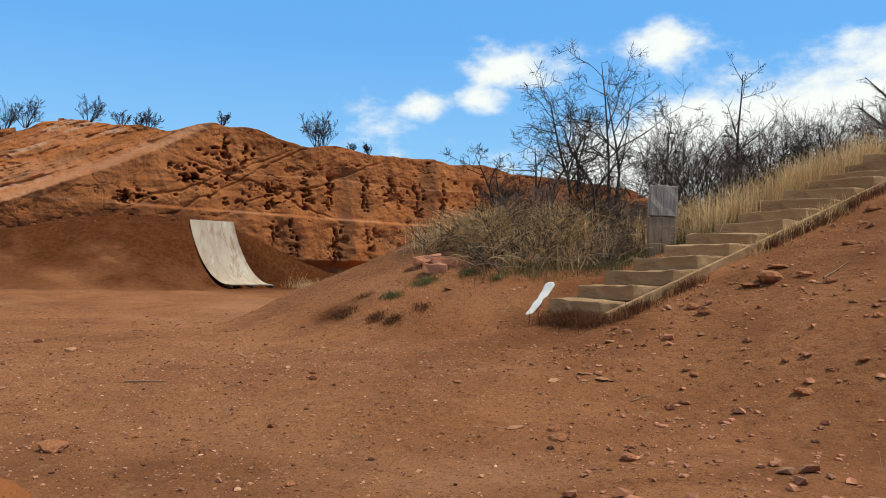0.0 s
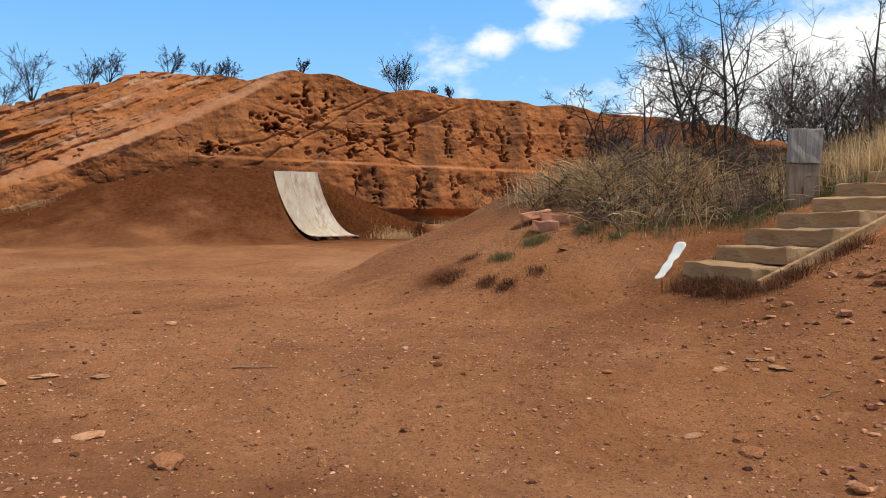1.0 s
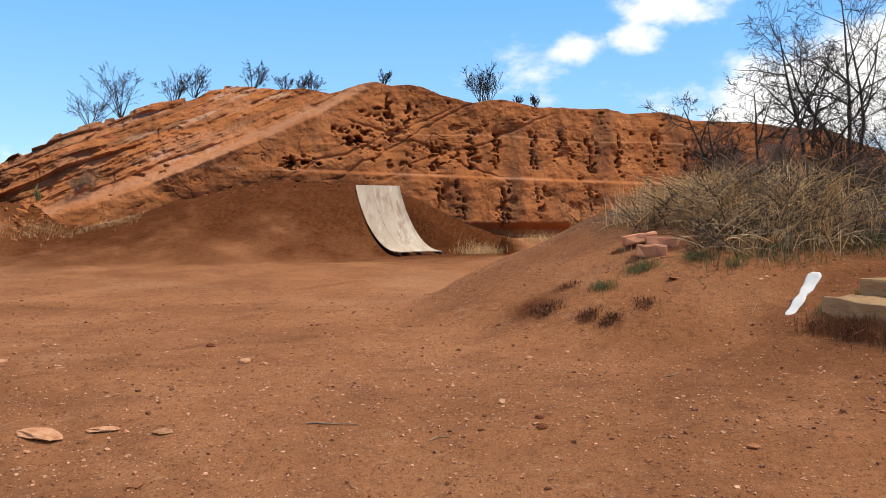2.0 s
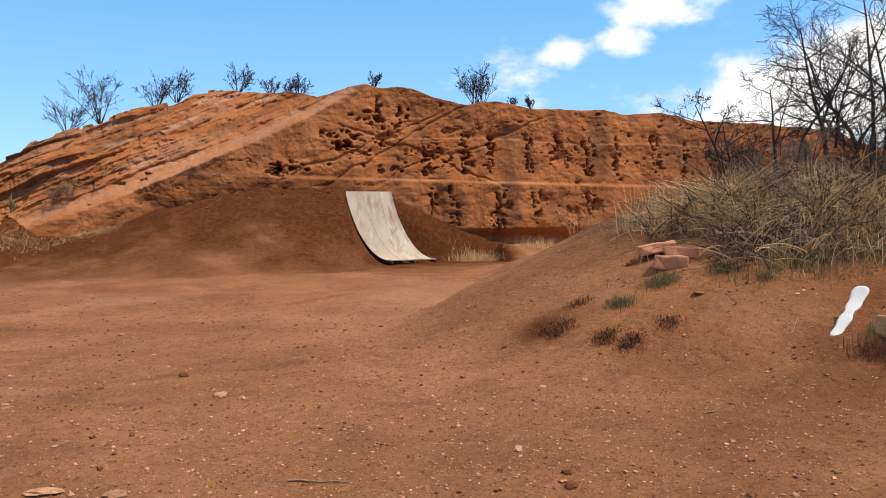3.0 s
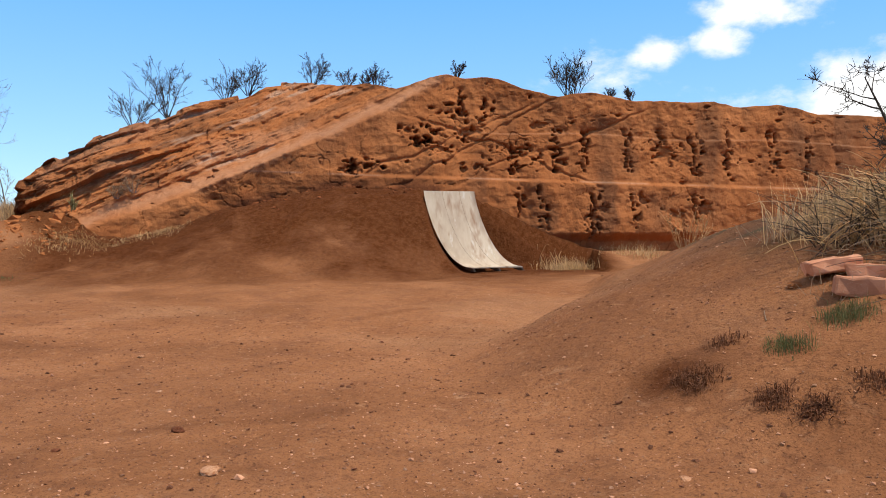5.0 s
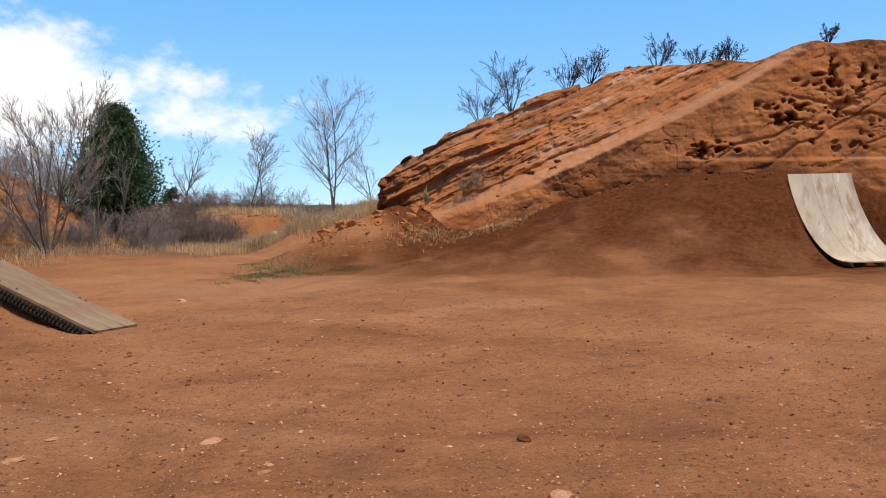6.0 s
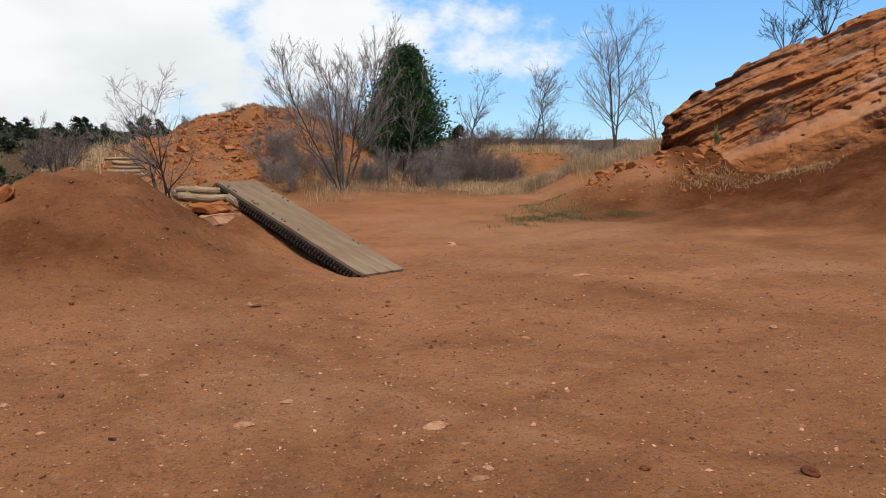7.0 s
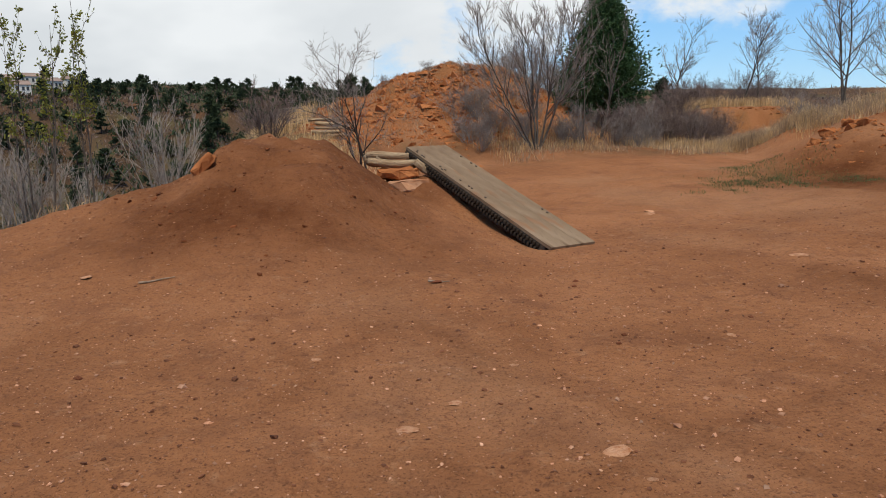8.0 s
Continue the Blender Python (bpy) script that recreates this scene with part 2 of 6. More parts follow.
GREEN = material("green_grass", [(0.085, 0.088, 0.034), (0.135, 0.135, 0.052), (0.20, 0.19, 0.08)], 2, 0.8, 0, island=0.3, through_light=0.35)
NEEDLES = material("pine_needles", [(0.026, 0.055, 0.018), (0.045, 0.088, 0.030), (0.075, 0.125, 0.048)], 1.5, 0.7, 0, island=0.4)
NEEDLES_FAR = material("far_pine_needles", [(0.022, 0.034, 0.014), (0.040, 0.056, 0.024), (0.066, 0.080, 0.038)], 0.6, 0.8, 0, island=0.3)
DEAD = material("dead_weed", [(0.10, 0.036, 0.015), (0.16, 0.060, 0.025), (0.23, 0.10, 0.045)], 2, 0.9, 0, island=0.3)
OLDLOG = material("old_log", [(0.23, 0.145, 0.08), (0.37, 0.25, 0.145), (0.50, 0.37, 0.235)], 5, 0.9, 0.9, 30, 0.02, stretch=(0.6, 4, 4), per_object=0.15, fine=[((0.12, 0.07, 0.04), 9, 0.58, 0.72)])
YUCCA = material("yucca_leaves", [(0.17, 0.15, 0.06), (0.27, 0.23, 0.10), (0.38, 0.32, 0.16)], 2, 0.7, 0, island=0.25, through_light=0.15)
BUDS = material("young_leaves", [(0.16, 0.17, 0.03), (0.24, 0.25, 0.05), (0.32, 0.31, 0.08)], 3, 0.7, 0, island=0.3, through_light=0.35)


# ---- terrain shape ----
def hashed(ix, iy, seed):
    v = (ix.astype(np.int64) * 374761393 + iy.astype(np.int64) * 668265263 + seed * 1442695041) & 0xFFFFFFFF
    v = ((v ^ (v >> 13)) * 1274126177) & 0xFFFFFFFF
    return ((v ^ (v >> 16)) & 0xFFFF) / 65535.0


def lattice(x, y, seed=0):
    """Smooth value noise, -1 to 1."""
    ix, iy = np.floor(x), np.floor(y)
    fx, fy = x - ix, y - iy
    fx, fy = fx * fx * (3 - 2 * fx), fy * fy * (3 - 2 * fy)
    a, b = hashed(ix, iy, seed), hashed(ix + 1, iy, seed)
    c, d = hashed(ix, iy + 1, seed), hashed(ix + 1, iy + 1, seed)
    return 2 * ((a * (1 - fx) + b * fx) * (1 - fy) + (c * (1 - fx) + d * fx) * fy) - 1


def fractal(x, y, octaves=4, seed=0, gain=0.5):
    total, amp = 0.0, 1.0
    for k in range(octaves):
        total = total + amp * lattice(x * 2**k + 7.3 * k, y * 2**k - 3.1 * k, seed + k)
        amp *= gain
    return total


def smooth(a, b, v):
    t = np.clip((v - a) / (b - a), 0, 1)
    return t * t * (3 - 2 * t)


C0, CE, CN = np.array([-10.2, 27.9]), np.array([0.850, 0.528]), np.array([0.528, -0.850])   # cliff line, along it, out of it


def cliff_sd(x, y):
    rx, ry = x - C0[0], y - C0[1]
    return rx * CE[0] + ry * CE[1], rx * CN[0] + ry * CN[1]


# berm: x, y, crest height, reach of its front slope
BERM = [(-3.6, 25.8, 0.12, 0.8), (-1.9, 23.9, 0.60, 0.9), (-0.4, 21.6, 1.16, 1.0), (0.7, 19.2, 1.53, 1.35), (1.7, 18.2, 1.66, 2.2), (2.6, 18.1, 1.78, 2.65), (5, 18.4, 2.05, 2.65), (9, 19, 2.7, 2.65), (16, 20, 3.0, 2.65)]
STAIR_P, STAIR_AZ, STAIR_W, STAIR_RUN, STAIR_RISE, STAIR_Z = np.array([3.22, 12.67]), radians(34.2), 1.0, 0.435, 0.16, 0.66
STAIR_U = np.array([math.cos(STAIR_AZ), math.sin(STAIR_AZ)])
STAIR_S = np.array([math.sin(STAIR_AZ), -math.cos(STAIR_AZ)])


def ridge(x, y, line, back, widen=1.0):
    """Height of a ridge along a line of (x, y, crest height, front reach); front is its side towards -y."""
    best = np.full(np.shape(x), -1.0)
    for (ax, ay, az, af), (bx, by, bz, bf) in zip(line[:-1], line[1:]):
        dx, dy = bx - ax, by - ay
        k = np.clip(((x - ax) * dx + (y - ay) * dy) / (dx * dx + dy * dy), 0, 1)
        px, py = x - ax - k * dx, y - ay - k * dy
        side = dx * py - dy * px
        w = np.where(side < 0, (af + k * (bf - af)) * widen, back)
        best = np.maximum(best, (az + k * (bz - az)) * np.exp(-0.5 * (px * px + py * py) / (w * w)))
    return best


# curved ramp: its top left corner, the way along its top edge, the way its foot swings out, its size
RAMP_TOP, RAMP_R, RAMP_C = np.array([-7.40, 27.05, 2.30]), np.array([0.93, 0.37]), np.array([0.37, -0.93])
RAMP_LONG, RAMP_BACK, RAMP_OUT, RAMP_NEAR, RAMP_DROP = 1.27, 0.40, 1.17, 0.50, 1.88


# grass bank running out from the low end of the slab, and the bare scarp behind it
BANK = [(-17.6, 24.4, 1.70, 1.5), (-19.6, 25.2, 1.65, 1.5), (-21.4, 25.3, 1.40, 1.3), (-22.9, 24.5, 0.75, 1.2), (-23.9, 23.1, 0.15, 1.0)]


def scarp_pq(x, y):
    return -0.861 * (x + 0.25) + 0.509 * (y - 9.71), 0.509 * (x + 0.25) + 0.861 * (y - 9.71)


def softplus(v, k):
    return np.logaddexp(0, v * k) / k


def ground_height(x, y):
    x, y = np.asarray(x, float), np.asarray(y, float)
    s, d = cliff_sd(x, y)
    z = 0.33 * smooth(16.2, 24, y - 0.25 * (x + 4)) * smooth(-40, -20, x)
    z = z - (0.20 * smooth(11.4, 9.0, y + 0.1 * x) + 0.38 * smooth(6.8, 4.0, y)) * smooth(-6, -2, x)
    # mound of dirt against the rock, left of and under the curved ramp
    hs = np.interp(s, [-10, -7, -4, -3, -1.5, 0, 3.3, 4.3, 5.6, 6.6, 7.4], [0.05, 0.35, 1.1, 1.55, 1.9, 2.1, 2.0, 1.55, 0.75, 0.25, 0.1])
    d0 = np.interp(s, [-8, -4, -1.5, 3.2, 3.6, 5], [1.6, 0.8, 0.8, 1.8, 1.8, 1.2])
    ln = np.interp(s, [-8, -3, -1.5, 3.4, 4.5, 6], [3.5, 5.2, 4.9, 2.9, 3.0, 3.0])
    z = z + hs * (1 - smooth(0, 1, (d - d0) / ln))
    z = z + 0.25 * smooth(4, 0.5, d) * smooth(4.5, 7, s)
    # dirt slope running down from the low end of the slab
    z = z + 1.05 * smooth(-11.2, -8.2, s) * smooth(-5.2, -7.2, s) * smooth(4.2, 0.6, d) * smooth(-6, -1.5, d) * (1 + 0.15 * fractal(x / 0.8, y / 0.8, 3, 24))
    z = z + (0.07 * fractal(x / 0.8, y / 0.8, 3, 23) + 0.03 * fractal(x / 0.3, y / 0.3, 2, 26)) * smooth(7.5, 4, d) * smooth(-9, -6, s) * smooth(6, 4.5, s)
    # hollow that holds the curved ramp
    ru = (x - RAMP_TOP[0]) * RAMP_R[0] + (y - RAMP_TOP[1]) * RAMP_R[1]
    rc = (x - RAMP_TOP[0]) * RAMP_C[0] + (y - RAMP_TOP[1]) * RAMP_C[1]
    t_l = np.clip(ru / RAMP_OUT, 0, 1) ** (1 / 1.35)
    t_r = np.clip((ru - RAMP_LONG + 0.1) / 3.0, 0, 1) ** 1.15
    front_cap = RAMP_TOP[2] - 0.12 - RAMP_DROP * np.sin(t_l * 1.5708) * smooth(-0.1, 0.1, ru)
    back_cap = RAMP_TOP[2] - 0.06 - RAMP_DROP * np.sin(t_r * 1.5708)
    sheet_c = RAMP_NEAR * t_l ** 2 - RAMP_BACK * np.clip(ru - RAMP_OUT * t_l ** 1.35, 0, 9)
    ahead = smooth(-1.05, -0.85, rc - sheet_c)
    cap = back_cap + (front_cap - back_cap) * ahead
    z = np.where((ru > -0.05) & (ru < 4.5) & (rc > -2.2), np.minimum(z, cap), z)
    # berm right of the ramp, running into the overgrown hill
    br = ridge(x, y, BERM, np.where(x > 1.5, 4.0, 1.4))
    br = np.where(br < 0.01, -9.0, br - 0.45 * smooth(0.6, 0.0, br))
    z = z + np.maximum(softplus(br - z, 9) - 0.02, 0)
    knoll = 3.3 * np.exp(-np.abs((x - 9.5) / 5.5) ** 2.2 - ((y - 23.8) / 2.4) ** 2) * (1 + 0.08 * fractal(x / 1.2, y / 1.2, 3, 27))
    z = np.where(knoll > 0.05, np.maximum(z, knoll), z)
    # hillside under and right of the stairs
    u = (x - STAIR_P[0]) * STAIR_U[0] + (y - STAIR_P[1]) * STAIR_U[1]
    v = (x - STAIR_P[0]) * STAIR_S[0] + (y - STAIR_P[1]) * STAIR_S[1]
    hill = 0.10 - 0.20 * smooth(0.8, 2.4, v) * smooth(0.5, -1.5, u) + STAIR_RISE / STAIR_RUN * softplus(u + 0.95, 3)
    hill = hill * (1 - 0.4 * smooth(2, 9, v))
    hill = 3.4 - softplus(3.4 - hill, 2.5)
    k = smooth(-3.2, -1.2, v) * smooth(-4, -1.5, u)
    g = smooth(-2.2, -1.1, v)
    z = z + k * (g * hill + (1 - g) * np.maximum(z, hill) - z)
    # jump mound with the plank
    across = np.interp(y + 0.08 * (x + 12.9), [5.0, 6.2, 7.1, 8.3, 8.85, 9.15, 9.45, 10.1, 10.75, 11.05, 11.4, 11.7, 12.0, 12.4, 12.8, 13.4], [0.0, 0.25, 0.50, 0.76, 0.94, 1.20, 1.37, 1.40, 1.33, 1.16, 0.88, 0.68, 0.54, 0.40, 0.24, 0.0])
    b = -(x + 12.6)
    face = np.where(b < 0, np.exp(-np.abs(b / 2.3) ** 2.0), np.exp(-np.abs(b / 2.1) ** 3))
    z = z + across * face * (1 + 0.06 * fractal(x / 0.7, y / 0.7, 3, 29) + 0.045 * fractal(x / 0.26, y / 0.26, 2, 30))
    # dirt heaped under the board kicker
    pu = ((x + 13.47) * 3.06 + (y - 11.95) * 1.37) / 11.24
    pv = ((x + 13.47) * -1.37 + (y - 11.95) * 3.06) / 3.353
    heap = np.clip(1.2 * (1 - pu) - 0.34, 0, 0.75) * smooth(0.02, 0.16, pu) * smooth(-0.75, -0.05, pv) * smooth(1.2, 0.6, pv)
    z = np.where(heap > 0.004, np.maximum(z, z * 0.3 + heap), z)
    # drop to the valley
    edge = -(x + 13.6) * 0.93 - (y - 7.2) * 0.37
    valley = smooth(0.5, 9, edge) * smooth(8.8, 5.6, y)
    z = z - 5.5 * valley
    # rough ground and red hills beyond
    z = z + 0.35 * smooth(18, 30, -x) + 0.7 * np.exp(-((y - 10.2) / 1.9) ** 2) * smooth(18, 24, -x) * smooth(40, 33, -x)
    lump = 1 + 0.16 * fractal(x * 0.55, y * 0.55, 4, 5)
    z = z + 3.05 * np.exp(-np.abs((x + 31) / 3.9) ** 2.0 - np.abs((y - 15.8) / 4.5) ** 2.6) * lump
    z = z + 1.2 * np.exp(-((x + 38) / 5.0) ** 2 - ((y - 27) / 6.0) ** 2)
    p, q = scarp_pq(x, y)
    z = z + 1.2 * smooth(30.6, 32.6, p + 0.9 * fractal(x / 1.3, y / 1.3, 3, 6)) * np.exp(-np.abs(q / 3.2) ** 4) * smooth(44, 38, p)
    bank = ridge(x, y, BANK, 2.0) * (1 + 0.1 * fractal(x / 0.9, y / 0.9, 2, 33))
    z = np.where(bank > 0.06, np.maximum(z, bank), z)
    r = np.hypot(x + 1, y - 10.4)
    az = np.degrees(np.arctan2(-(x + 1), y - 10.4))
    z = z - 7.0 * smooth(36, 55, r) * smooth(82, 92, az)
    rise = np.interp(az, [-180, -60, -20, 20, 50, 72, 84, 95, 125, 180], [1.2, 1.2, 0.9, 0.8, 1.4, 1.9, 2.2, 2.7, 2.6, 1.5])
    hills = np.minimum(r, 190) * np.tan(np.radians(rise)) * (1 + 0.16 * fractal(x / 45.0, y / 45.0, 3, 3)) * smooth(45, 150, r)
    hills = hills + 7.0 * smooth(36, 55, r) * smooth(82, 92, az) * smooth(60, 130, r)
    z = z + hills + 5.5 * valley * smooth(60, 120, r)
    # unevenness
    near = smooth(60, 25, r)
    z = z + near * (0.03 * fractal(x / 1.7, y / 1.7, 3, 11) + 0.018 * fractal(x / 0.45, y / 0.45, 2, 17)) + (1 - near) * 0.4 * fractal(x / 9, y / 9, 3, 19)
    return z


def ground_z(x, y):
    return float(ground_height(np.array([x]), np.array([y]))[0])


# ---- building helpers ----
def mesh_object(name, verts, faces, mat, parent=None, label="", shade=False):
    me = bpy.data.meshes.new(name)
    me.from_pydata([tuple(v) for v in verts], [], [tuple(f) for f in faces])
    me.materials.append(mat)
    if shade:
        me.shade_smooth()
    ob = new(name, me)
    if parent is not None:
        ob.parent = parent
    return tagged(ob, label) if label else ob


def part(name, bm, mat, parent=None, label="", shade=False):
    me = bpy.data.meshes.new(name)
    bm.to_mesh(me)
    bm.free()
    me.materials.append(mat)
    if shade:
        me.shade_smooth()
    ob = new(name, me)
    if parent is not None:
        ob.parent = parent
    return tagged(ob, label) if label else ob


def empty(name, place, label, category, group="", turn=0.0):
    ob = new(name)
    ob.matrix_basis = pose(*place, 0, 0, turn)
    return tagged(ob, label, category, group)


def box(sx, sy, sz, bevel=0.01, jitter=0.0, cuts=0, seed=0):
    """A bevelled, slightly uneven block centred on the origin."""
    bm = bmesh.new()
    bmesh.ops.create_cube(bm, size=1)
    bmesh.ops.scale(bm, vec=(sx, sy, sz), verts=bm.verts)
    if bevel:
        bmesh.ops.bevel(bm, geom=bm.edges[:], offset=bevel, segments=2, affect="EDGES", profile=0.6)
    if cuts:
        bmesh.ops.subdivide_edges(bm, edges=[e for e in bm.edges if e.calc_length() > max(sx, sy, sz) * 0.4], cuts=cuts, use_grid_fill=True)
    if jitter:
        for v in bm.verts:
            v.co += jitter * noise.noise_vector(v.co * (1.5 / max(0.1, min(sx, sy, sz))) + Vector((seed, 0, 0)))
    return bm


def grid_faces(rows, cols):
    i = np.arange(rows * cols).reshape(rows, cols)
    return np.stack([i[:-1, :-1], i[:-1, 1:], i[1:, 1:], i[1:, :-1]], -1).reshape(-1, 4)


def sheet(name, pts, mat, attrs=(), flip=False):
    """A mesh from a (rows, cols, 3) array with point attributes of the same grid."""
    rows, cols = pts.shape[:2]
    f = grid_faces(rows, cols)
    if flip:
        f = f[:, ::-1]
    me = bpy.data.meshes.new(name)
    me.from_pydata(pts.reshape(-1, 3).tolist(), [], f.tolist())
    me.materials.append(mat)
    for key, vals in attrs:
        me.attributes.new(key, "FLOAT", "POINT").data.foreach_set("value", np.ascontiguousarray(vals, dtype=np.float32).ravel())
    me.shade_smooth()
    return new(name, me)


# ---- ground ----
def axis_lines(lo, hi, step, far_lo, far_hi, grow=1.12):
    mid = list(np.arange(lo, hi, step))
    out, w, v = [], step, hi
    while v < far_hi:
        out.append(v)
        w *= grow
        v += w
    back, w, v = [], step, lo
    while v > far_lo:
        w *= grow
        v -= w
        back.append(v)
    return np.array(back[::-1] + mid + out + [far_hi])


def make_ground():
    gx, gy = axis_lines(-17, 8, 0.11, -1500, 1500, 1.05), axis_lines(6.5, 29.5, 0.11, -1500, 1500, 1.05)
    x, y = np.meshgrid(gx, gy)
    z = ground_height(x, y)
    s, d = cliff_sd(x, y)
    n1 = fractal(x / 1.3, y / 1.3, 4, 31)
    n2 = fractal(x / 0.5, y / 0.5, 3, 37)
    # damp dirt of the mound, plus contact shade painted close to the rock
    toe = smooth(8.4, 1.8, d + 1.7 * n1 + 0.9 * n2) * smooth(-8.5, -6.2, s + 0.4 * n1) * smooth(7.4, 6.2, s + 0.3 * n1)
    damp_shade = np.clip(toe * (1.18 + 0.4 * n1 + 0.3 * n2) + 0.25 * smooth(2.6, 1.4, d + 0.5 * n2) * toe, 0, 1)
    damp_shade = np.maximum(damp_shade, 0.62 * np.exp(-(((x + 12.3) / 3.2) ** 4 + ((y - 10.0) / 2.5) ** 4)) * (0.95 + 0.35 * n1 + 0.25 * n2))
    damp_shade = np.maximum(damp_shade, 0.15 * smooth(0.3, 1.0, n1 + 0.5 * n2) * smooth(-14, -8, x))
    damp_shade = np.maximum(damp_shade, 0.4 * np.exp(-((x + 7.6) / 1.5) ** 2 - ((y - 15.9 - 0.25 * (x + 7.6)) / 0.45) ** 2) * (1.0 + 0.6 * n2))
    damp_shade = np.maximum(damp_shade, 0.95 * np.exp(-((x + 0.12) / 0.34) ** 2 - ((y - 14.66) / 0.30) ** 2) * (0.9 + 0.4 * n2))
    # damp dirt before the curved ramp, darker dirt at the hill's foot and on the slope beside the stairs
    damp_shade = np.maximum(damp_shade, np.exp(-((s - 1.2) / 2.4) ** 4 - ((d - 3.4) / 2.3) ** 4) * (0.85 + 0.35 * n1 + 0.3 * n2))
    damp_shade = np.maximum(damp_shade, 0.55 * np.exp(-((s + 7.6) / 2.0) ** 4 - ((d - 3.6) / 1.6) ** 4) * (0.9 + 0.6 * n1 + 0.4 * n2))
    damp_shade = np.maximum(damp_shade, 0.38 * np.exp(-((x - 0.3) / 1.7) ** 4 - ((y - 8.5) / 1.0) ** 4) * (0.8 + 0.7 * n1 + 0.5 * n2))
    damp_shade = np.maximum(damp_shade, 0.42 * np.exp(-((x - 2.4) / 1.7) ** 4 - ((y - 13.3) / 2.0) ** 4) * (0.9 + 0.5 * n1 + 0.4 * n2))
    beside = (x - STAIR_P[0]) * STAIR_S[0] + (y - STAIR_P[1]) * STAIR_S[1]
    damp_shade = np.maximum(damp_shade, 0.40 * smooth(0.0, 0.5, beside) * smooth(3.2, 4.4, x + 0.4 * n1) * (0.9 + 0.4 * n1 + 0.4 * n2))
    # damp crest of the berm, drawn out along it
    lane = ridge(x, y, BERM, 0.9, 1.2) * smooth(1.2, 0.2, x)
    damp_shade = np.maximum(damp_shade, 0.32 * smooth(0.45, 1.1, lane) * (0.8 + 0.5 * fractal((x + y * 0.6) / 0.35, (y - x * 0.6) / 2.5, 3, 43)))
    damp_shade = np.maximum(damp_shade, 0.28 * np.exp(-((x - 2.6) / 1.6) ** 4 - ((y - 11.8) / 2.4) ** 4) * (0.9 + 0.6 * n1 + 0.4 * n2))
    # curved wheel tracks
    for cx, cy, rad, wd, amt in ((-9.5, 20.5, 9.6, 0.10, 0.5), (-9.3, 20.2, 10.3, 0.07, 0.4), (-1.0, 22.0, 12.6, 0.09, 0.4), (-14, 26.0, 16.5, 0.08, 0.4), (2.0, 16.0, 7.6, 0.10, 0.5), (3.0, 15.0, 7.2, 0.07, 0.4), (-10, -6, 18.2, 0.10, 0.4), (-10.5, -6.4, 18.9, 0.06, 0.35)):
        gap = np.hypot(x - cx, y - cy) - rad + 0.12 * lattice(x / 3.3, y / 3.3, int(rad * 10))
        damp_shade = np.maximum(damp_shade, 0.7 * amt * np.exp(-(gap / wd) ** 2) * smooth(-0.3, 0.5, n1 + 0.2) * smooth(6, 3, np.maximum(x - 4, -x - 10)))
    orange = np.exp(-((x + 30) / 4.5) ** 2 - ((y - 16.2) / 4.8) ** 2) * 1.3 + 1.6 * np.exp(-((scarp_pq(x, y)[0] - 31.2) / 1.9) ** 4 - ((scarp_pq(x, y)[1] - 0.4 + 0.4 * n1) / 1.0) ** 4) + 0.5 * np.exp(-((s + 8.6) / 1.6) ** 2 - ((d - 1.9) / 1.3) ** 2)
    pale = smooth(0.2, 0.8, 0.5 * fractal(x / 2.6, y / 1.1, 3, 41) + 0.4 * smooth(12, 20, y)) * 0.5
    wild = smooth(-21, -26, x + 0.8 * n1) + smooth(0.6, 1.4, ridge(x, y, BERM, 3.0, 0.83) + 0.15 * n1 - 0.5 * smooth(0.8, -0.6, x + 0.15 * (y - 15))) * smooth(14.4, 15.2, y + 0.4 * n2)
    wild = wild + np.exp(-((x - 9.5) / 6.5) ** 4 - ((y - 23.6) / 3.2) ** 4) + smooth(1.5, 4, -(x + 11.7) * 0.93 - (y - 7.2) * 0.37 + 0.6 * n1) * smooth(11, 8, y)
    wild = wild + smooth(34, 42, np.hypot(x + 1, y - 10.4))
    litter = np.clip(wild * (0.75 + 0.5 * n2) * (1 - np.clip(orange * 1.6, 0, 1)), 0, 1)
    green = np.clip(np.exp(-((x + 16.2) / 1.8) ** 2 - ((y - 19.4) / 0.9) ** 2) * (0.1 + 0.5 * n2) + wild * 0.3 * smooth(0.2, 0.8, n2), 0, 1)
    ob = sheet("ground", np.stack([x, y, z], -1), DIRT, [("damp_shade", np.clip(damp_shade, 0, 1)), ("orange", np.clip(orange, 0, 1)), ("pale", pale * (1 - np.clip(damp_shade * 1.3, 0, 1))), ("litter", litter), ("green", green)])
    tagged(ob, "red-brown compacted dirt ground with gravel and bike tracks", "ground", kind="structure")


make_ground()


# ---- cliff ----
TOP_S = [-10, -9.5, -8.7, -8.2, -8.0, -7.9, -7.78, -7.35, -6.40, -6.2, -5.55, -4.8, -4.15, -3.4, -2.8, -2.05, -1.2, 0.1, 0.9, 1.6, 2.1, 2.5, 3.1, 4.4, 5.2, 5.9, 6.5, 8.1, 10.1, 10.95, 11.8, 13.0, 14.3, 16.6, 20, 26]
TOP_Z = [0.0, 0.1, 0.4, 1.0, 2.0, 2.4, 2.66, 2.98, 3.42, 3.68, 3.92, 4.28, 4.60, 4.86, 5.08, 5.48, 5.56, 5.60, 5.48, 5.28, 5.42, 5.60, 5.66, 5.62, 5.28, 5.14, 5.18, 5.10, 4.98, 5.10, 4.94, 5.02, 4.78, 4.78, 4.5, 3.0]
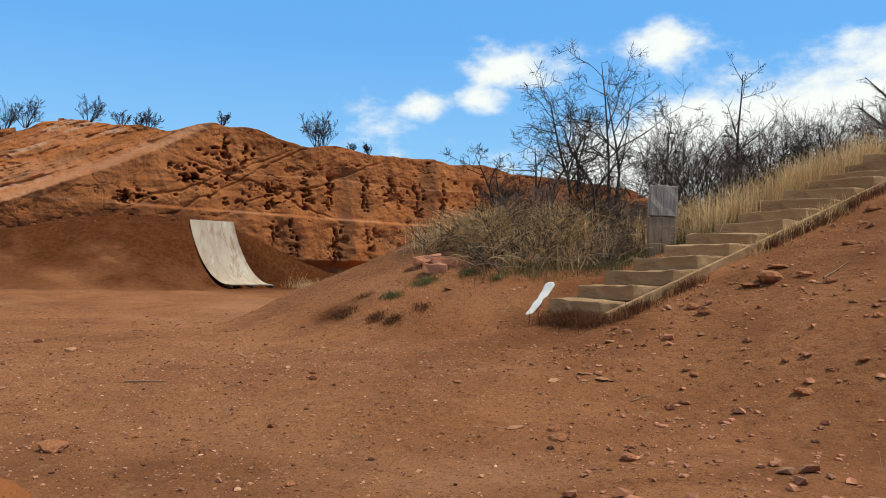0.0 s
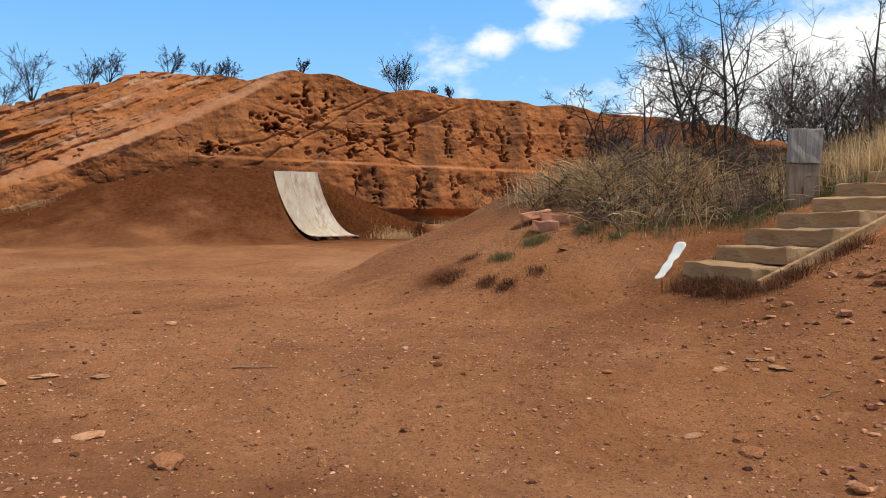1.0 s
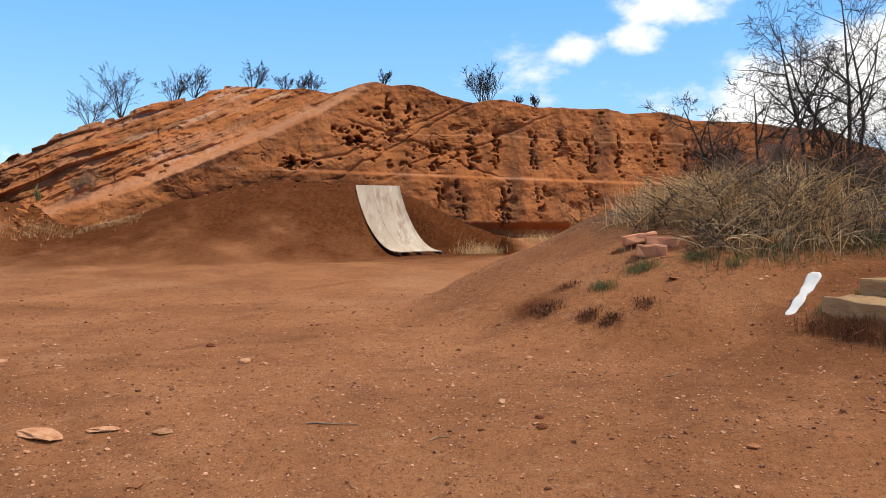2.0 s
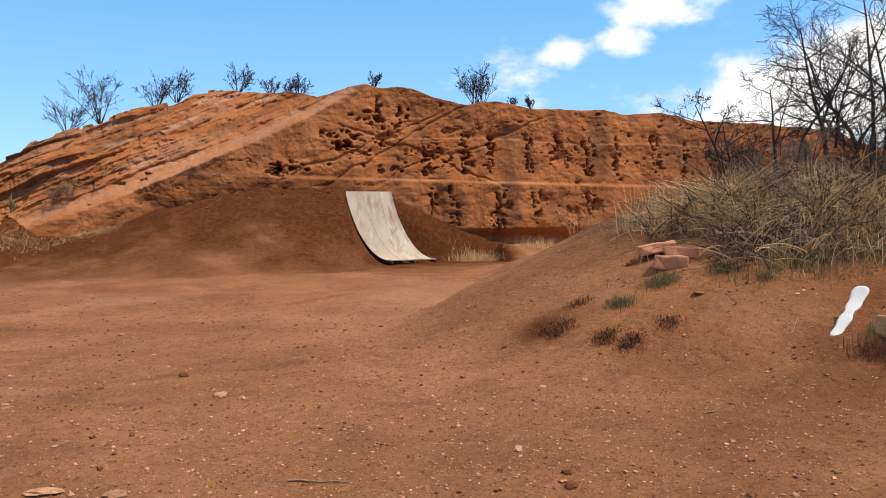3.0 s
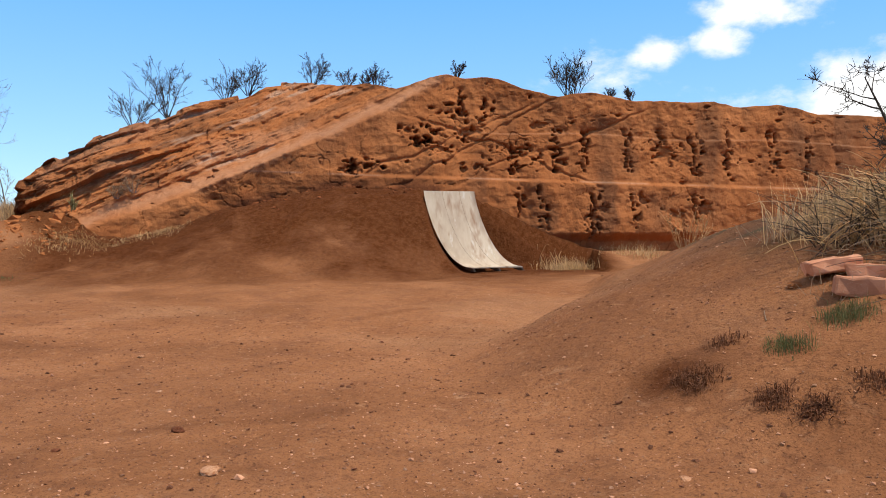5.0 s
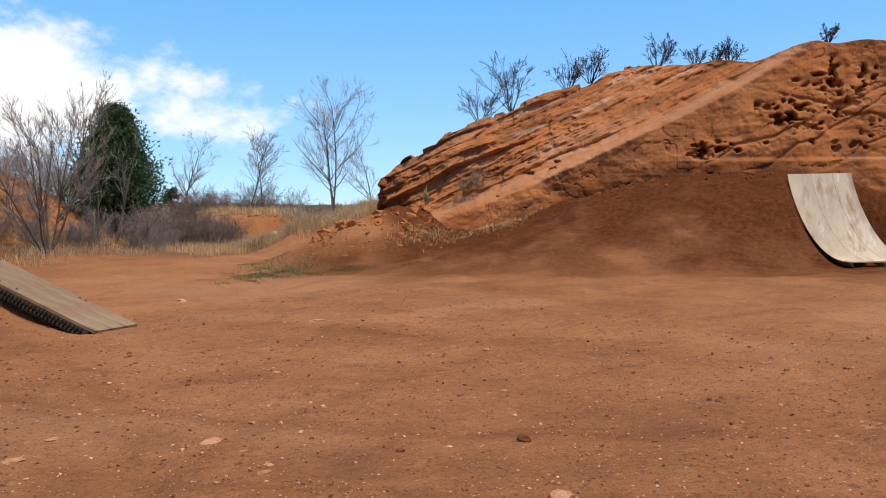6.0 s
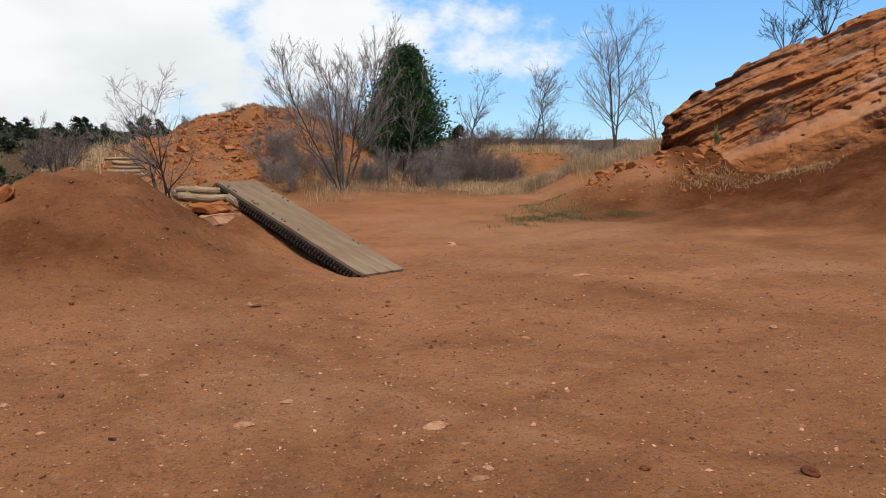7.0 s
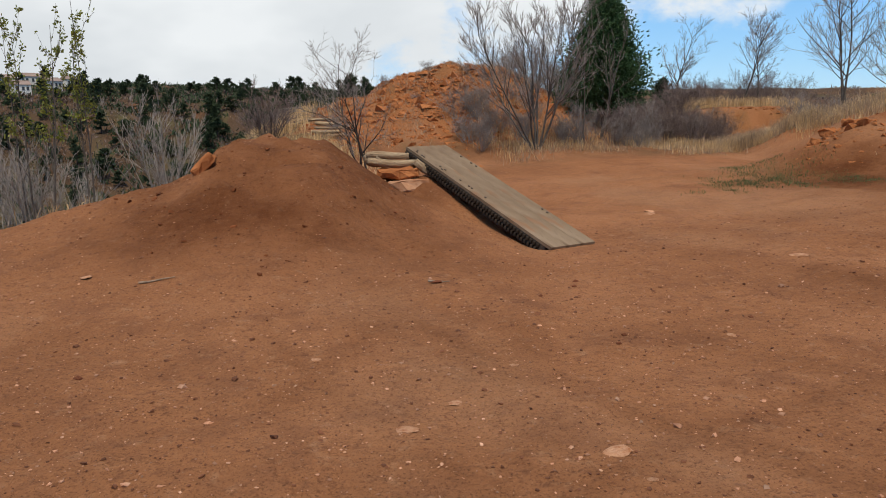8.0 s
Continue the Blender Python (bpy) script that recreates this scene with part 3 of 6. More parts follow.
TRAIL_S, TRAIL_Z = [-9, -7.1, -6, -4, -2, -0.5, 1.2, 2.4, 3.4], [0.5, 1.25, 1.63, 2.37, 3.28, 3.95, 4.75, 5.45, 6.2]


def make_cliff():
    s = np.concatenate([np.arange(-10.5, 15, 0.021), np.arange(15, 25, 0.08)])
    face, roof = 280, 20
    ztop = np.interp(s, TOP_S, TOP_Z) + 0.06 * fractal(s / 0.9, s * 0 + 3, 3, 51)
    notch = 0.16 * (hashed(np.floor(s / 0.55 + 0.4 * lattice(s / 0.3, s * 0, 52)), s * 0, 50) - 0.5) * smooth(0.5, -1.0, s)
    d_base = np.interp(s, [-10, -8, -7, -4, -3.2, 0, 26], [0.4, 0.9, 1.6, 0.9, 0.4, 0.15, 0.15])
    d_top = np.interp(s, [-10, -8, -6, -4, -2, 0, 1.2, 2.6, 4, 26], [0.2, 0.6, 0.3, -0.8, -2.0, -2.2, -1.3, -0.45, -0.3, -0.3])
    v = np.linspace(0, 1, face)[:, None]
    S = np.repeat(s[None], face + roof, 0)
    zb = -0.6
    Z = np.empty_like(S)
    D = np.empty_like(S)
    Z[:face] = zb + v * (ztop - zb) + notch * smooth(0.85, 0.99, v)
    zfoot = np.interp(s, [-9.5, -8, -7, -4, -3, -1.5, 0, 3, 6, 26], [0.1, 0.2, 0.45, 1.35, 1.8, 2.2, 2.5, 2.4, 1.0, 1.0])
    tz = np.interp(s, TRAIL_S, TRAIL_Z)
    d_trail = np.interp(s, [-9, -8, -7, -4, -2, 0, 2, 3], [0.6, 0.85, 1.35, 0.8, 0.35, 0.0, -0.3, -0.3])
    shelf = np.interp(s, [-9, -7, -4, -1, 1, 2.4, 3], [0.2, 0.35, 0.7, 0.9, 0.8, 0.3, 0.0])
    zf = Z[:face]
    low = d_base + (d_trail - d_base) * np.clip((zf - zfoot) / np.maximum(tz - zfoot, 0.3), -0.4, 1)
    high = (d_trail - shelf) + (d_top - d_trail + shelf) * np.clip((zf - tz - 0.2) / np.maximum(ztop - tz - 0.2, 0.3), 0, 1)
    D[:face] = low + (high - low) * smooth(-0.2, 0.2, zf - tz)
    plain = smooth(2.4, 3.4, S[:face])
    D[:face] = D[:face] * (1 - plain) + plain * (0.15 + (d_top - 0.15) * np.clip((zf - 1.0) / 4.5, 0, 1))
    # round over the top and run back
    w = np.linspace(0, 1, roof + 1)[1:, None]
    D[face:] = d_top - (w ** 1.6) * 9.0
    Z[face:] = ztop + notch * (1 - w) + 0.08 * np.sin(np.clip(w * 2.2, 0, 1) * 1.57) * (1 + 0 * s) - w * w * 1.6
    TZ = np.interp(S, TRAIL_S, TRAIL_Z) + 0.10 * fractal(S / 0.7, S * 0 + 5, 3, 53) + 0.05 * fractal(S / 0.3, Z / 0.3, 2, 54)
    slab = smooth(0.05, 0.35, Z - TZ)                     # dipping beds above the trail
    trail = np.exp(-((Z - TZ - 0.02) / 0.20) ** 2) * smooth(-7.3, -6.2, S)
    slab = np.maximum(slab, smooth(-6.2, -6.9, S) * (Z > 0.2))
    cliffy = 1 - slab
    # lumps
    D += 0.09 * fractal(S / 1.8, Z / 1.3, 3, 61) * (0.4 + 0.6 * cliffy)
    # dipping beds of the slab
    q = (Z * 0.90 - S * 0.40) + 0.05 * fractal(S / 1.6, Z / 1.0, 3, 67)
    slab_bed = slab * (0.42 + 0.9 * smooth(-1.5, -6.0, S))
    for width, depth, sd in ((0.80, 0.26, 0.0), (0.27, 0.10, 0.3)):
        ph = (q + sd) / width
        saw = ph - np.floor(ph)
        strength = (0.45 + 0.55 * hashed(np.floor(ph), np.floor(ph) * 0, 71)) * (0.25 + 0.9 * smooth(-0.25, 0.35, fractal(S / 1.1, q / 0.5, 3, 72 + int(width * 10)) + 0.2 * smooth(-4.5, -7, S)))
        cross = 0.75 + 0.5 * lattice(S / 0.8 + np.floor(ph) * 3.7, np.floor(ph) * 1.0, 73)
        D += slab_bed * (1 - trail) * depth * strength * cross * (smooth(0.0, 0.07, saw) - saw)
        blk = np.floor(S / (width * 2.3) + 7 * hashed(np.floor(ph), np.floor(ph) * 0, 77) + 0.3 * lattice(S / 0.5, q / 0.3, 78))
        D += slab_bed * (1 - trail) * depth * 0.45 * (hashed(np.floor(ph), blk, 79) - 0.5)
        D -= slab_bed * (1 - trail) * depth * 0.5 * np.exp(-((saw - 0.03) / 0.05) ** 2) * smooth(-0.3, 0.3, lattice(S / 0.9 + np.floor(ph) * 1.9, np.floor(ph) * 2.0, 75))
    # broken blocks at the low end
    tip = smooth(-7.2, -8.0, S) * (Z < 2.6)
    n3 = 0.35 * lattice(S / 0.4, Z / 0.3, 55)
    D += tip * 0.55 * (hashed(np.floor(S / 0.42 + n3 + 0.5 * np.floor(Z / 0.26)), np.floor(Z / 0.26 + n3), 56) - 0.45)
    D += tip * 0.25 * (hashed(np.floor(S / 0.19 + n3), np.floor(Z / 0.13 + n3), 57) - 0.5)
    # joints of the slab into blocks
    jn = np.abs(fractal(S / 0.9 + q * 1.3, q / 0.7, 3, 79))
    D += slab * (1 - trail) * (0.05 * fractal(S / 0.35, q / 0.16, 4, 81) + 0.025 * fractal(S / 0.13, q / 0.05, 2, 82) + 0.02 * jn)
    rough_bed = smooth(0.1, 0.5, fractal(S / 1.5, q / 0.5, 3, 84))
    D += slab * (1 - trail) * rough_bed * 0.10 * (hashed(np.floor(S / 0.22 + 0.5 * lattice(S / 0.2, q / 0.1, 85)), np.floor(q / 0.09), 86) - 0.5)
    D += trail * (0.06 + 0.02 * fractal(S / 0.25, Z / 0.2, 3, 88))
    # ledge across the face
    zl = 2.82 - 0.024 * S
    below = smooth(0.06, -0.06, Z - zl) * cliffy * smooth(-0.5, 1.5, S)
    D += 0.11 * below
    D -= 0.35 * smooth(1.25, 0.95, Z) * smooth(5, 7, S)
    # second, fainter seam, and cross beds
    z2 = 4.15 + 0.05 * np.sin(S * 1.1) - 0.02 * S
    D += cliffy * 0.035 * smooth(0.04, -0.04, Z - z2) * smooth(2, 5, S)
    for sx, zx, sl in ((1.0, 3.0, 0.42), (2.2, 2.9, 0.55), (4.4, 3.1, 0.36), (3.0, 4.1, -0.35)):
        dist = (Z - zx) - sl * (S - sx) + 0.12 * fractal(S / 0.6, Z / 0.6, 3, 118)
        D -= cliffy * 0.06 * np.exp(-(dist / 0.045) ** 2) * smooth(sx - 2, sx, S) * smooth(sx + 5, sx + 3.5, S)
    # weathering pits
    rng = random.Random(5)
    pits = []

    def cluster(cs, cz, ws, wz, n, size, deep, tall=1.0):
        for _ in range(round(n * 1.25)):
            k = 0.48 * rng.uniform(0.4, 1.5) ** 1.4
            pits.append((cs + rng.gauss(0, ws), cz + rng.gauss(0, wz), size * k * rng.uniform(0.8, 1.6), size * k * tall * rng.uniform(0.6, 1.2), deep * rng.uniform(0.4, 1.1) * min(1, k + 0.2)))

    for cx, z0, z1, n in ((-5.10, 3.0, 4.3, 13), (-4.37, 3.0, 4.2, 11), (-3.27, 3.0, 4.2, 11), (-2.37, 3.4, 4.3, 9), (-1.53, 2.9, 4.2, 9), (-6.06, 3.0, 3.7, 6), (-0.6, 2.9, 4.2, 8), (0.6, 3.0, 4.3, 8), (1.6, 2.9, 4.0, 7),
                          (-4.22, 1.25, 2.4, 12), (-6.06, 1.7, 2.5, 6), (-5.5, 1.4, 2.5, 6), (-3.2, 1.4, 2.4, 6), (-1.6, 1.6, 2.3, 6), (-7.35, 4.5, 5.3, 8), (-6.75, 4.5, 5.1, 5)):
        cs = (cx + 10.2) / 0.85
        for i in range(round(n * 1.1)):
            z = z0 + (z1 - z0) * (i + rng.uniform(-0.4, 0.4)) / (n * 1.1)
            for side in range(rng.choice((1, 1, 2))):
                tall = rng.choice((0.8, 1.0, 1.6, 2.6))
                pits.append((cs + rng.gauss(0, 0.05) + side * 0.17, z, rng.uniform(0.025, 0.07), rng.uniform(0.03, 0.055) * tall, rng.uniform(0.08, 0.20)))
    cluster(2.1, 3.95, 0.35, 0.18, 14, 0.11, 0.34)
    cluster(0.6, 3.12, 0.55, 0.10, 12, 0.12, 0.34, 0.7)
    cluster(0.05, 2.93, 0.18, 0.08, 3, 0.16, 0.5)
    cluster(3.4, 3.7, 0.9, 0.4, 22, 0.09, 0.2)
    cluster(5.0, 3.3, 0.9, 0.25, 18, 0.09, 0.22)
    cluster(3.2, 4.4, 0.8, 0.3, 14, 0.10, 0.26)
    cluster(4.3, 3.1, 1.4, 0.1, 12, 0.11, 0.25)
    cluster(8.5, 4.55, 2.6, 0.15, 26, 0.10, 0.14, 0.5)
    cluster(12, 3.4, 2.6, 0.6, 40, 0.09, 0.18)
    cluster(-2.5, 2.2, 1.3, 0.35, 16, 0.12, 0.2, 0.6)
    for ns_, nz, rs, rz in ((7.0, 1.55, 0.24, 0.22), (7.35, 1.9, 0.2, 0.12), (9.6, 1.6, 0.3, 0.28), (10.4, 1.9, 0.22, 0.16), (8.6, 2.1, 0.16, 0.10), (3.6, 4.05, 0.3, 0.12), (2.7, 3.55, 0.28, 0.1), (5.6, 4.3, 0.25, 0.1), (9.3, 3.5, 0.3, 0.3), (4.9, 3.55, 0.35, 0.14)):
        pits.append((ns_, nz, rs, rz, 0.10))
    carve = np.zeros_like(S)
    for ps, pz, rs, rz, dp in pits:
        c0, c1 = np.searchsorted(s, (ps - 3 * rs, ps + 3 * rs))
        w0, w1 = np.searchsorted(s, (ps - 0.45, ps + 0.45))
        wide = (slice(0, face), slice(w0, w1))
        carve[wide] = np.maximum(carve[wide], np.exp(-((S[wide] - ps) / 0.2) ** 2 - ((Z[wide] - pz) / 0.16) ** 2))
        sub = (slice(0, face), slice(c0, c1))
        e = np.sqrt(((S[sub] - ps) / rs) ** 2 + ((Z[sub] - pz) / rz) ** 2)
        e = e * (1 + 0.45 * lattice(S[sub] / 0.07, Z[sub] / 0.06, 103) + 0.3 * lattice(S[sub] / 0.16, Z[sub] / 0.12, 104))
        D[sub] -= dp * (0.95 * smooth(1.05, 0.7, e) + 0.2 * smooth(1.8, 0.8, e))
    D -= carve * 0.03 * smooth(0.0, 0.75, fractal(S / 0.30, Z / 0.16, 3, 111))
    D += carve * 0.05 * fractal(S / 0.5, Z / 0.35, 2, 113)
    D += 0.022 * fractal(S / 0.22, Z / 0.18, 4, 83)
    D += cliffy * (0.035 * fractal(S / 0.45, Z / 1.6, 3, 105) + 0.007 * fractal(S / 1.9, Z / 0.13, 3, 107))
    crack = np.abs(fractal(S / 0.9, Z / 0.6, 3, 109))
    D -= cliffy * 0.05 * smooth(0.03, 0.0, crack) * smooth(0.0, 0.4, fractal(S / 1.6, Z / 1.2, 2, 110))
    pale = np.clip(trail * 0.5 + slab * 0.25 * smooth(-0.1, 0.6, fractal(S / 1.4, q / 0.35, 3, 87)), 0, 1)
    white = np.clip(0.26 * smooth(-0.2, 0.4, fractal(S / 0.7, S * 0, 3, 119)) * np.exp(-((Z - zl - 0.01) / 0.022) ** 2) * cliffy + 0.10 * np.exp(-((Z - z2) / 0.02) ** 2) * cliffy * smooth(2, 5, S)
                    + slab * (1 - trail) * smooth(0.35, 0.8, fractal(S / 1.1, q / 0.18, 3, 91)) * 0.4 * smooth(-7, -3, S), 0, 1)
    stain = np.zeros_like(S)
    for cx, wd, z0, z1, a in ((-3.85, 0.35, 1.2, 4.7, 0.9), (-3.2, 0.28, 2.8, 4.7, 0.7), (-1.2, 0.5, 1.2, 4.4, 0.5), (1.6, 0.45, 1.2, 4.6, 0.9), (2.6, 0.6, 1.2, 4.8, 0.7), (-2.4, 0.6, 1.1, 2.5, 0.7), (4.5, 1.2, 1, 5, 0.7)):
        cs = (cx + 10.2) / 0.85 + 0.1 * fractal(Z / 0.7, Z * 0, 2, 95)
        stain += a * np.exp(-((S - cs) / wd) ** 2) * smooth(z0 - 0.1, z0 + 0.3, Z) * smooth(z1 + 0.1, z1 - 0.4, Z)
    stain += 0.45 * np.exp(-((TZ - 0.55 - Z) / 0.38) ** 2) * smooth(-2.5, -1.0, S) * smooth(2.6, 1.4, S)
    stain += cliffy * 0.55 * smooth(0.1, 0.8, fractal(S / 0.9, Z / 2.2, 3, 115) + 0.25 * smooth(9, 14, S)) * smooth(2, 4, S)
    stain += slab * (1 - trail) * 0.75 * smooth(0.05, 0.55, fractal(S / 1.3, q / 0.22, 3, 117) + 0.35 * smooth(-5, -7.5, S))
    stain *= 1.0 + 0.5 * fractal(S / 0.5, Z / 0.9, 3, 97)
    # contact shade in the colour where the rock meets the dirt
    damp_shade = smooth(0.65, 0.0, Z - zfoot) * smooth(4.5, 3.0, S) * (0.75 + 0.6 * fractal(S / 0.6, Z / 0.6, 3, 99))
    pts = np.stack([C0[0] + CE[0] * S + CN[0] * D, C0[1] + CE[1] * S + CN[1] * D, Z], -1)
    ob = sheet("cliff", pts, ROCK, [("pale", pale), ("white", white), ("stain", np.clip(stain, 0, 1)), ("damp_shade", np.clip(damp_shade, 0, 1))])
    tagged(ob, "weathered orange-red sandstone cliff with pits and dipping beds", "cliff", kind="structure")


make_cliff()


# ---- curved ramp ----
def make_curved_ramp():
    r, c, top = Vector((*RAMP_R, 0)), Vector((*RAMP_C, 0)), Vector(RAMP_TOP)
    thing = empty("quarter_pipe", (-6.2, 27.2, 0.4), "curved weathered plywood bike ramp leaning on a dirt mound", "ramp")
    inv = Matrix.Translation((6.2, -27.2, -0.4))

    def surface(a, k, off=0.0):
        # a from 0 at the lip to 1 at the foot, k across the sheet
        p = top + r * (RAMP_OUT * a ** 1.35 + RAMP_LONG * k) + c * (RAMP_NEAR * a * a - RAMP_BACK * k * RAMP_LONG + 0.12 * math.sin(a * 3.1))
        p.z -= RAMP_DROP * math.sin(a * 1.5708)
        return p + off * (c * (1 - 0.6 * a) + Vector((0, 0, 0.8 * a)) - r * 0.5 * a)

    n = 28
    seams = [0.0, 0.36, 0.70, 1.0]

    def strip(k0, k1, o0, o1):
        bm = bmesh.new()
        prev = None
        for i in range(n + 1):
            a = i / n
            ring = [bm.verts.new(inv @ surface(a, k, o)) for k in (k0, k1) for o in (o0, o1)]
            if prev:
                for x, y in ((0, 1), (1, 3), (3, 2), (2, 0)):
                    bm.faces.new((prev[x], prev[y], ring[y], ring[x]))
            else:
                bm.faces.new((ring[0], ring[1], ring[3], ring[2]))
            prev = ring
        bm.faces.new((prev[0], prev[1], prev[3], prev[2]))
        bmesh.ops.recalc_face_normals(bm, faces=bm.faces)
        return bm

    for j in range(3):
        part("plywood_sheet", strip(seams[j] + 0.002, seams[j + 1] - 0.002, 0.004 * j, -0.03), PLY, thing)
    for k in (0.0, 0.5, 0.96):
        part("rib", strip(k, k + 0.035, -0.034, -0.14), PLY_DARK, thing, "dark rotten timber rib")


make_curved_ramp()


# ---- timber stairs ----
def make_stairs():
    base = Vector((STAIR_P[0], STAIR_P[1], STAIR_Z))
    thing = empty("staircase", base, "worn timber garden stairs climbing a dirt hillside", "stairs", turn=math.degrees(STAIR_AZ))
    rng = random.Random(3)
    for i in range(17):
        depth = STAIR_RUN + 0.10
        bm = box(depth, STAIR_W * rng.uniform(0.93, 1.08), 0.17, 0.022, 0.028, 4, i * 2.3)
        ob = part("step", bm, TIMBER, thing)
        ob.matrix_basis = pose(i * STAIR_RUN + depth / 2, STAIR_W / 2 + rng.uniform(-0.03, 0.03), i * STAIR_RISE - 0.08 + rng.uniform(-0.012, 0.012), rng.uniform(-2, 2), rng.uniform(-2, 1), rng.uniform(-4, 4))
    slope = math.degrees(math.atan2(STAIR_RISE, STAIR_RUN))
    ln = 16.5 * math.hypot(STAIR_RUN, STAIR_RISE)
    bm = box(ln, 0.05, 0.16, 0.012, 0.014, 6, 40)
    ob = part("stringer", bm, TIMBER, thing, "long side board half buried in dirt")
    ob.matrix_basis = pose(16.5 * STAIR_RUN / 2 + 0.02, -0.05, 16.5 * STAIR_RISE / 2 - 0.19, 0, -slope, 0)


make_stairs()


# ---- plank kicker ----
def make_plank():
    top_l, bot_l = Vector((-13.47, 11.95, 1.22)), Vector((-10.41, 13.32, 0.05))
    along = bot_l - top_l
    ln = along.length
    ux = along.normalized()
    uy = Vector((0, 0, 1)).cross(ux).normalized()
    uz = ux.cross(uy)
    m = Matrix((ux, uy, uz)).transposed().to_4x4()
    m.translation = top_l
    thing = new("plank_ramp")
    thing.matrix_basis = m
    tagged(thing, "long worn board kicker ramp with black ribbed rubber edge", "ramp")
    width = 0.74
    for k in range(3):
        bm = box(ln, width / 3 - 0.0015, 0.045, 0.003, 0.004, 8, k)
        ob = part("board", bm, DECK, thing)
        ob.matrix_basis = pose(ln / 2, width * (k + 0.5) / 3, -0.022)
    bm = box(ln * 0.97, 0.06, 0.15, 0.01, 0.008, 6, 9)
    beam = part("side_beam", bm, RUBBER, thing, "black rubber-faced side beam")
    beam.matrix_basis = pose(ln * 0.485, 0.03, -0.115)
    bm = box(ln * 0.96, 0.07, 0.12, 0.01, 0.006, 6, 19)
    ob = part("side_beam", bm, PLY_DARK, thing, "dark timber side beam")
    ob.matrix_basis = pose(ln * 0.48, width - 0.05, -0.105)
    stud = box(0.042, 0.05, 0.05, 0.012)
    first = part("rubber_knob", stud, KNOB, beam)
    first.matrix_basis = pose(-ln * 0.47, -0.038, 0.035)
    for k in range(1, 96):
        ob = new("rubber_knob", first.data)
        ob.parent = beam
        ob.matrix_basis = pose(-ln * 0.47 + (k // 2 + 0.5 * (k % 2)) * ln * 0.94 / 48, -0.038, 0.035 - 0.062 * (k % 2))
    rng = random.Random(8)
    bolt = None
    for k in range(16):
        p = pose(rng.uniform(0.1, ln - 0.1), rng.choice((0.04, 0.08, width - 0.06)), 0.006)
        if bolt is None:
            bm = box(0.035, 0.02, 0.022, 0.004)
            bolt = part("cleat", bm, PLY_DARK, thing)
            bolt.matrix_basis = p
        else:
            ob = new("cleat", bolt.data)
            ob.parent = thing
            ob.matrix_basis = p


make_plank()


# ---- plants ----
def tubes(lines, sides):
    """Vertices and faces of tapered tubes along polylines of (points, radii)."""
    verts, faces = [], []
    ring = [(math.cos(2 * math.pi * k / sides), math.sin(2 * math.pi * k / sides)) for k in range(sides)]
    for pts, rad in lines:
        base = len(verts)
        for i, p in enumerate(pts):
            ax = (pts[min(i + 1, len(pts) - 1)] - pts[max(i - 1, 0)]).normalized()
            s1 = ax.orthogonal().normalized()
            s2 = ax.cross(s1)
            for c, s in ring:
                verts.append(p + (s1 * c + s2 * s) * rad[i])
        for i in range(len(pts) - 1):
            for k in range(sides):
                a, b = base + i * sides + k, base + i * sides + (k + 1) % sides
                faces.append((a, b, b + sides, a + sides))
    return verts, faces


def branchwork(rng, stems, kids, ratio, spread, lift, wiggle, rmin, steps=5):
    """Limbs by level: stems are (point, way, length, radius); kids gives the side shoots of each level."""
    levels, todo = [], stems
    for lv in range(len(kids) + 1):
        lines, nxt = [], []
        for p, way, ln, rad in todo:
            pts, rads, w = [p.copy()], [rad], way.normalized()
            for i in range(steps):
                w = (w + Vector((rng.gauss(0, wiggle), rng.gauss(0, wiggle), rng.gauss(0, wiggle) + lift))).normalized()
                pts.append(pts[-1] + w * ln / steps)
                rads.append(max(rad * (1 - 0.82 * (i + 1) / steps), rmin * 0.6))
            lines.append((pts, rads))
            if lv < len(kids):
                n = max(1, round(kids[lv] * rng.uniform(0.7, 1.3)))
                for j in range(n):
                    f = rng.uniform(0.22, 0.98) if lv else rng.uniform(0.28, 1.0)
                    k = min(int(f * steps), steps - 1)
                    q = pts[k].lerp(pts[k + 1], f * steps - k)
                    ax = (pts[k + 1] - pts[k]).normalized()
                    side = ax.orthogonal().normalized()
                    side.rotate(Matrix.Rotation(rng.uniform(0, 6.283), 3, ax))
                    a = radians(rng.gauss(spread, 10))
                    nxt.append((q, ax * math.cos(a) + side * math.sin(a), ln * ratio * rng.uniform(0.55, 1.15) * (1.15 - 0.5 * f), max(rads[k] * 0.62, rmin)))
        levels.append(lines)
        todo = nxt
    return levels


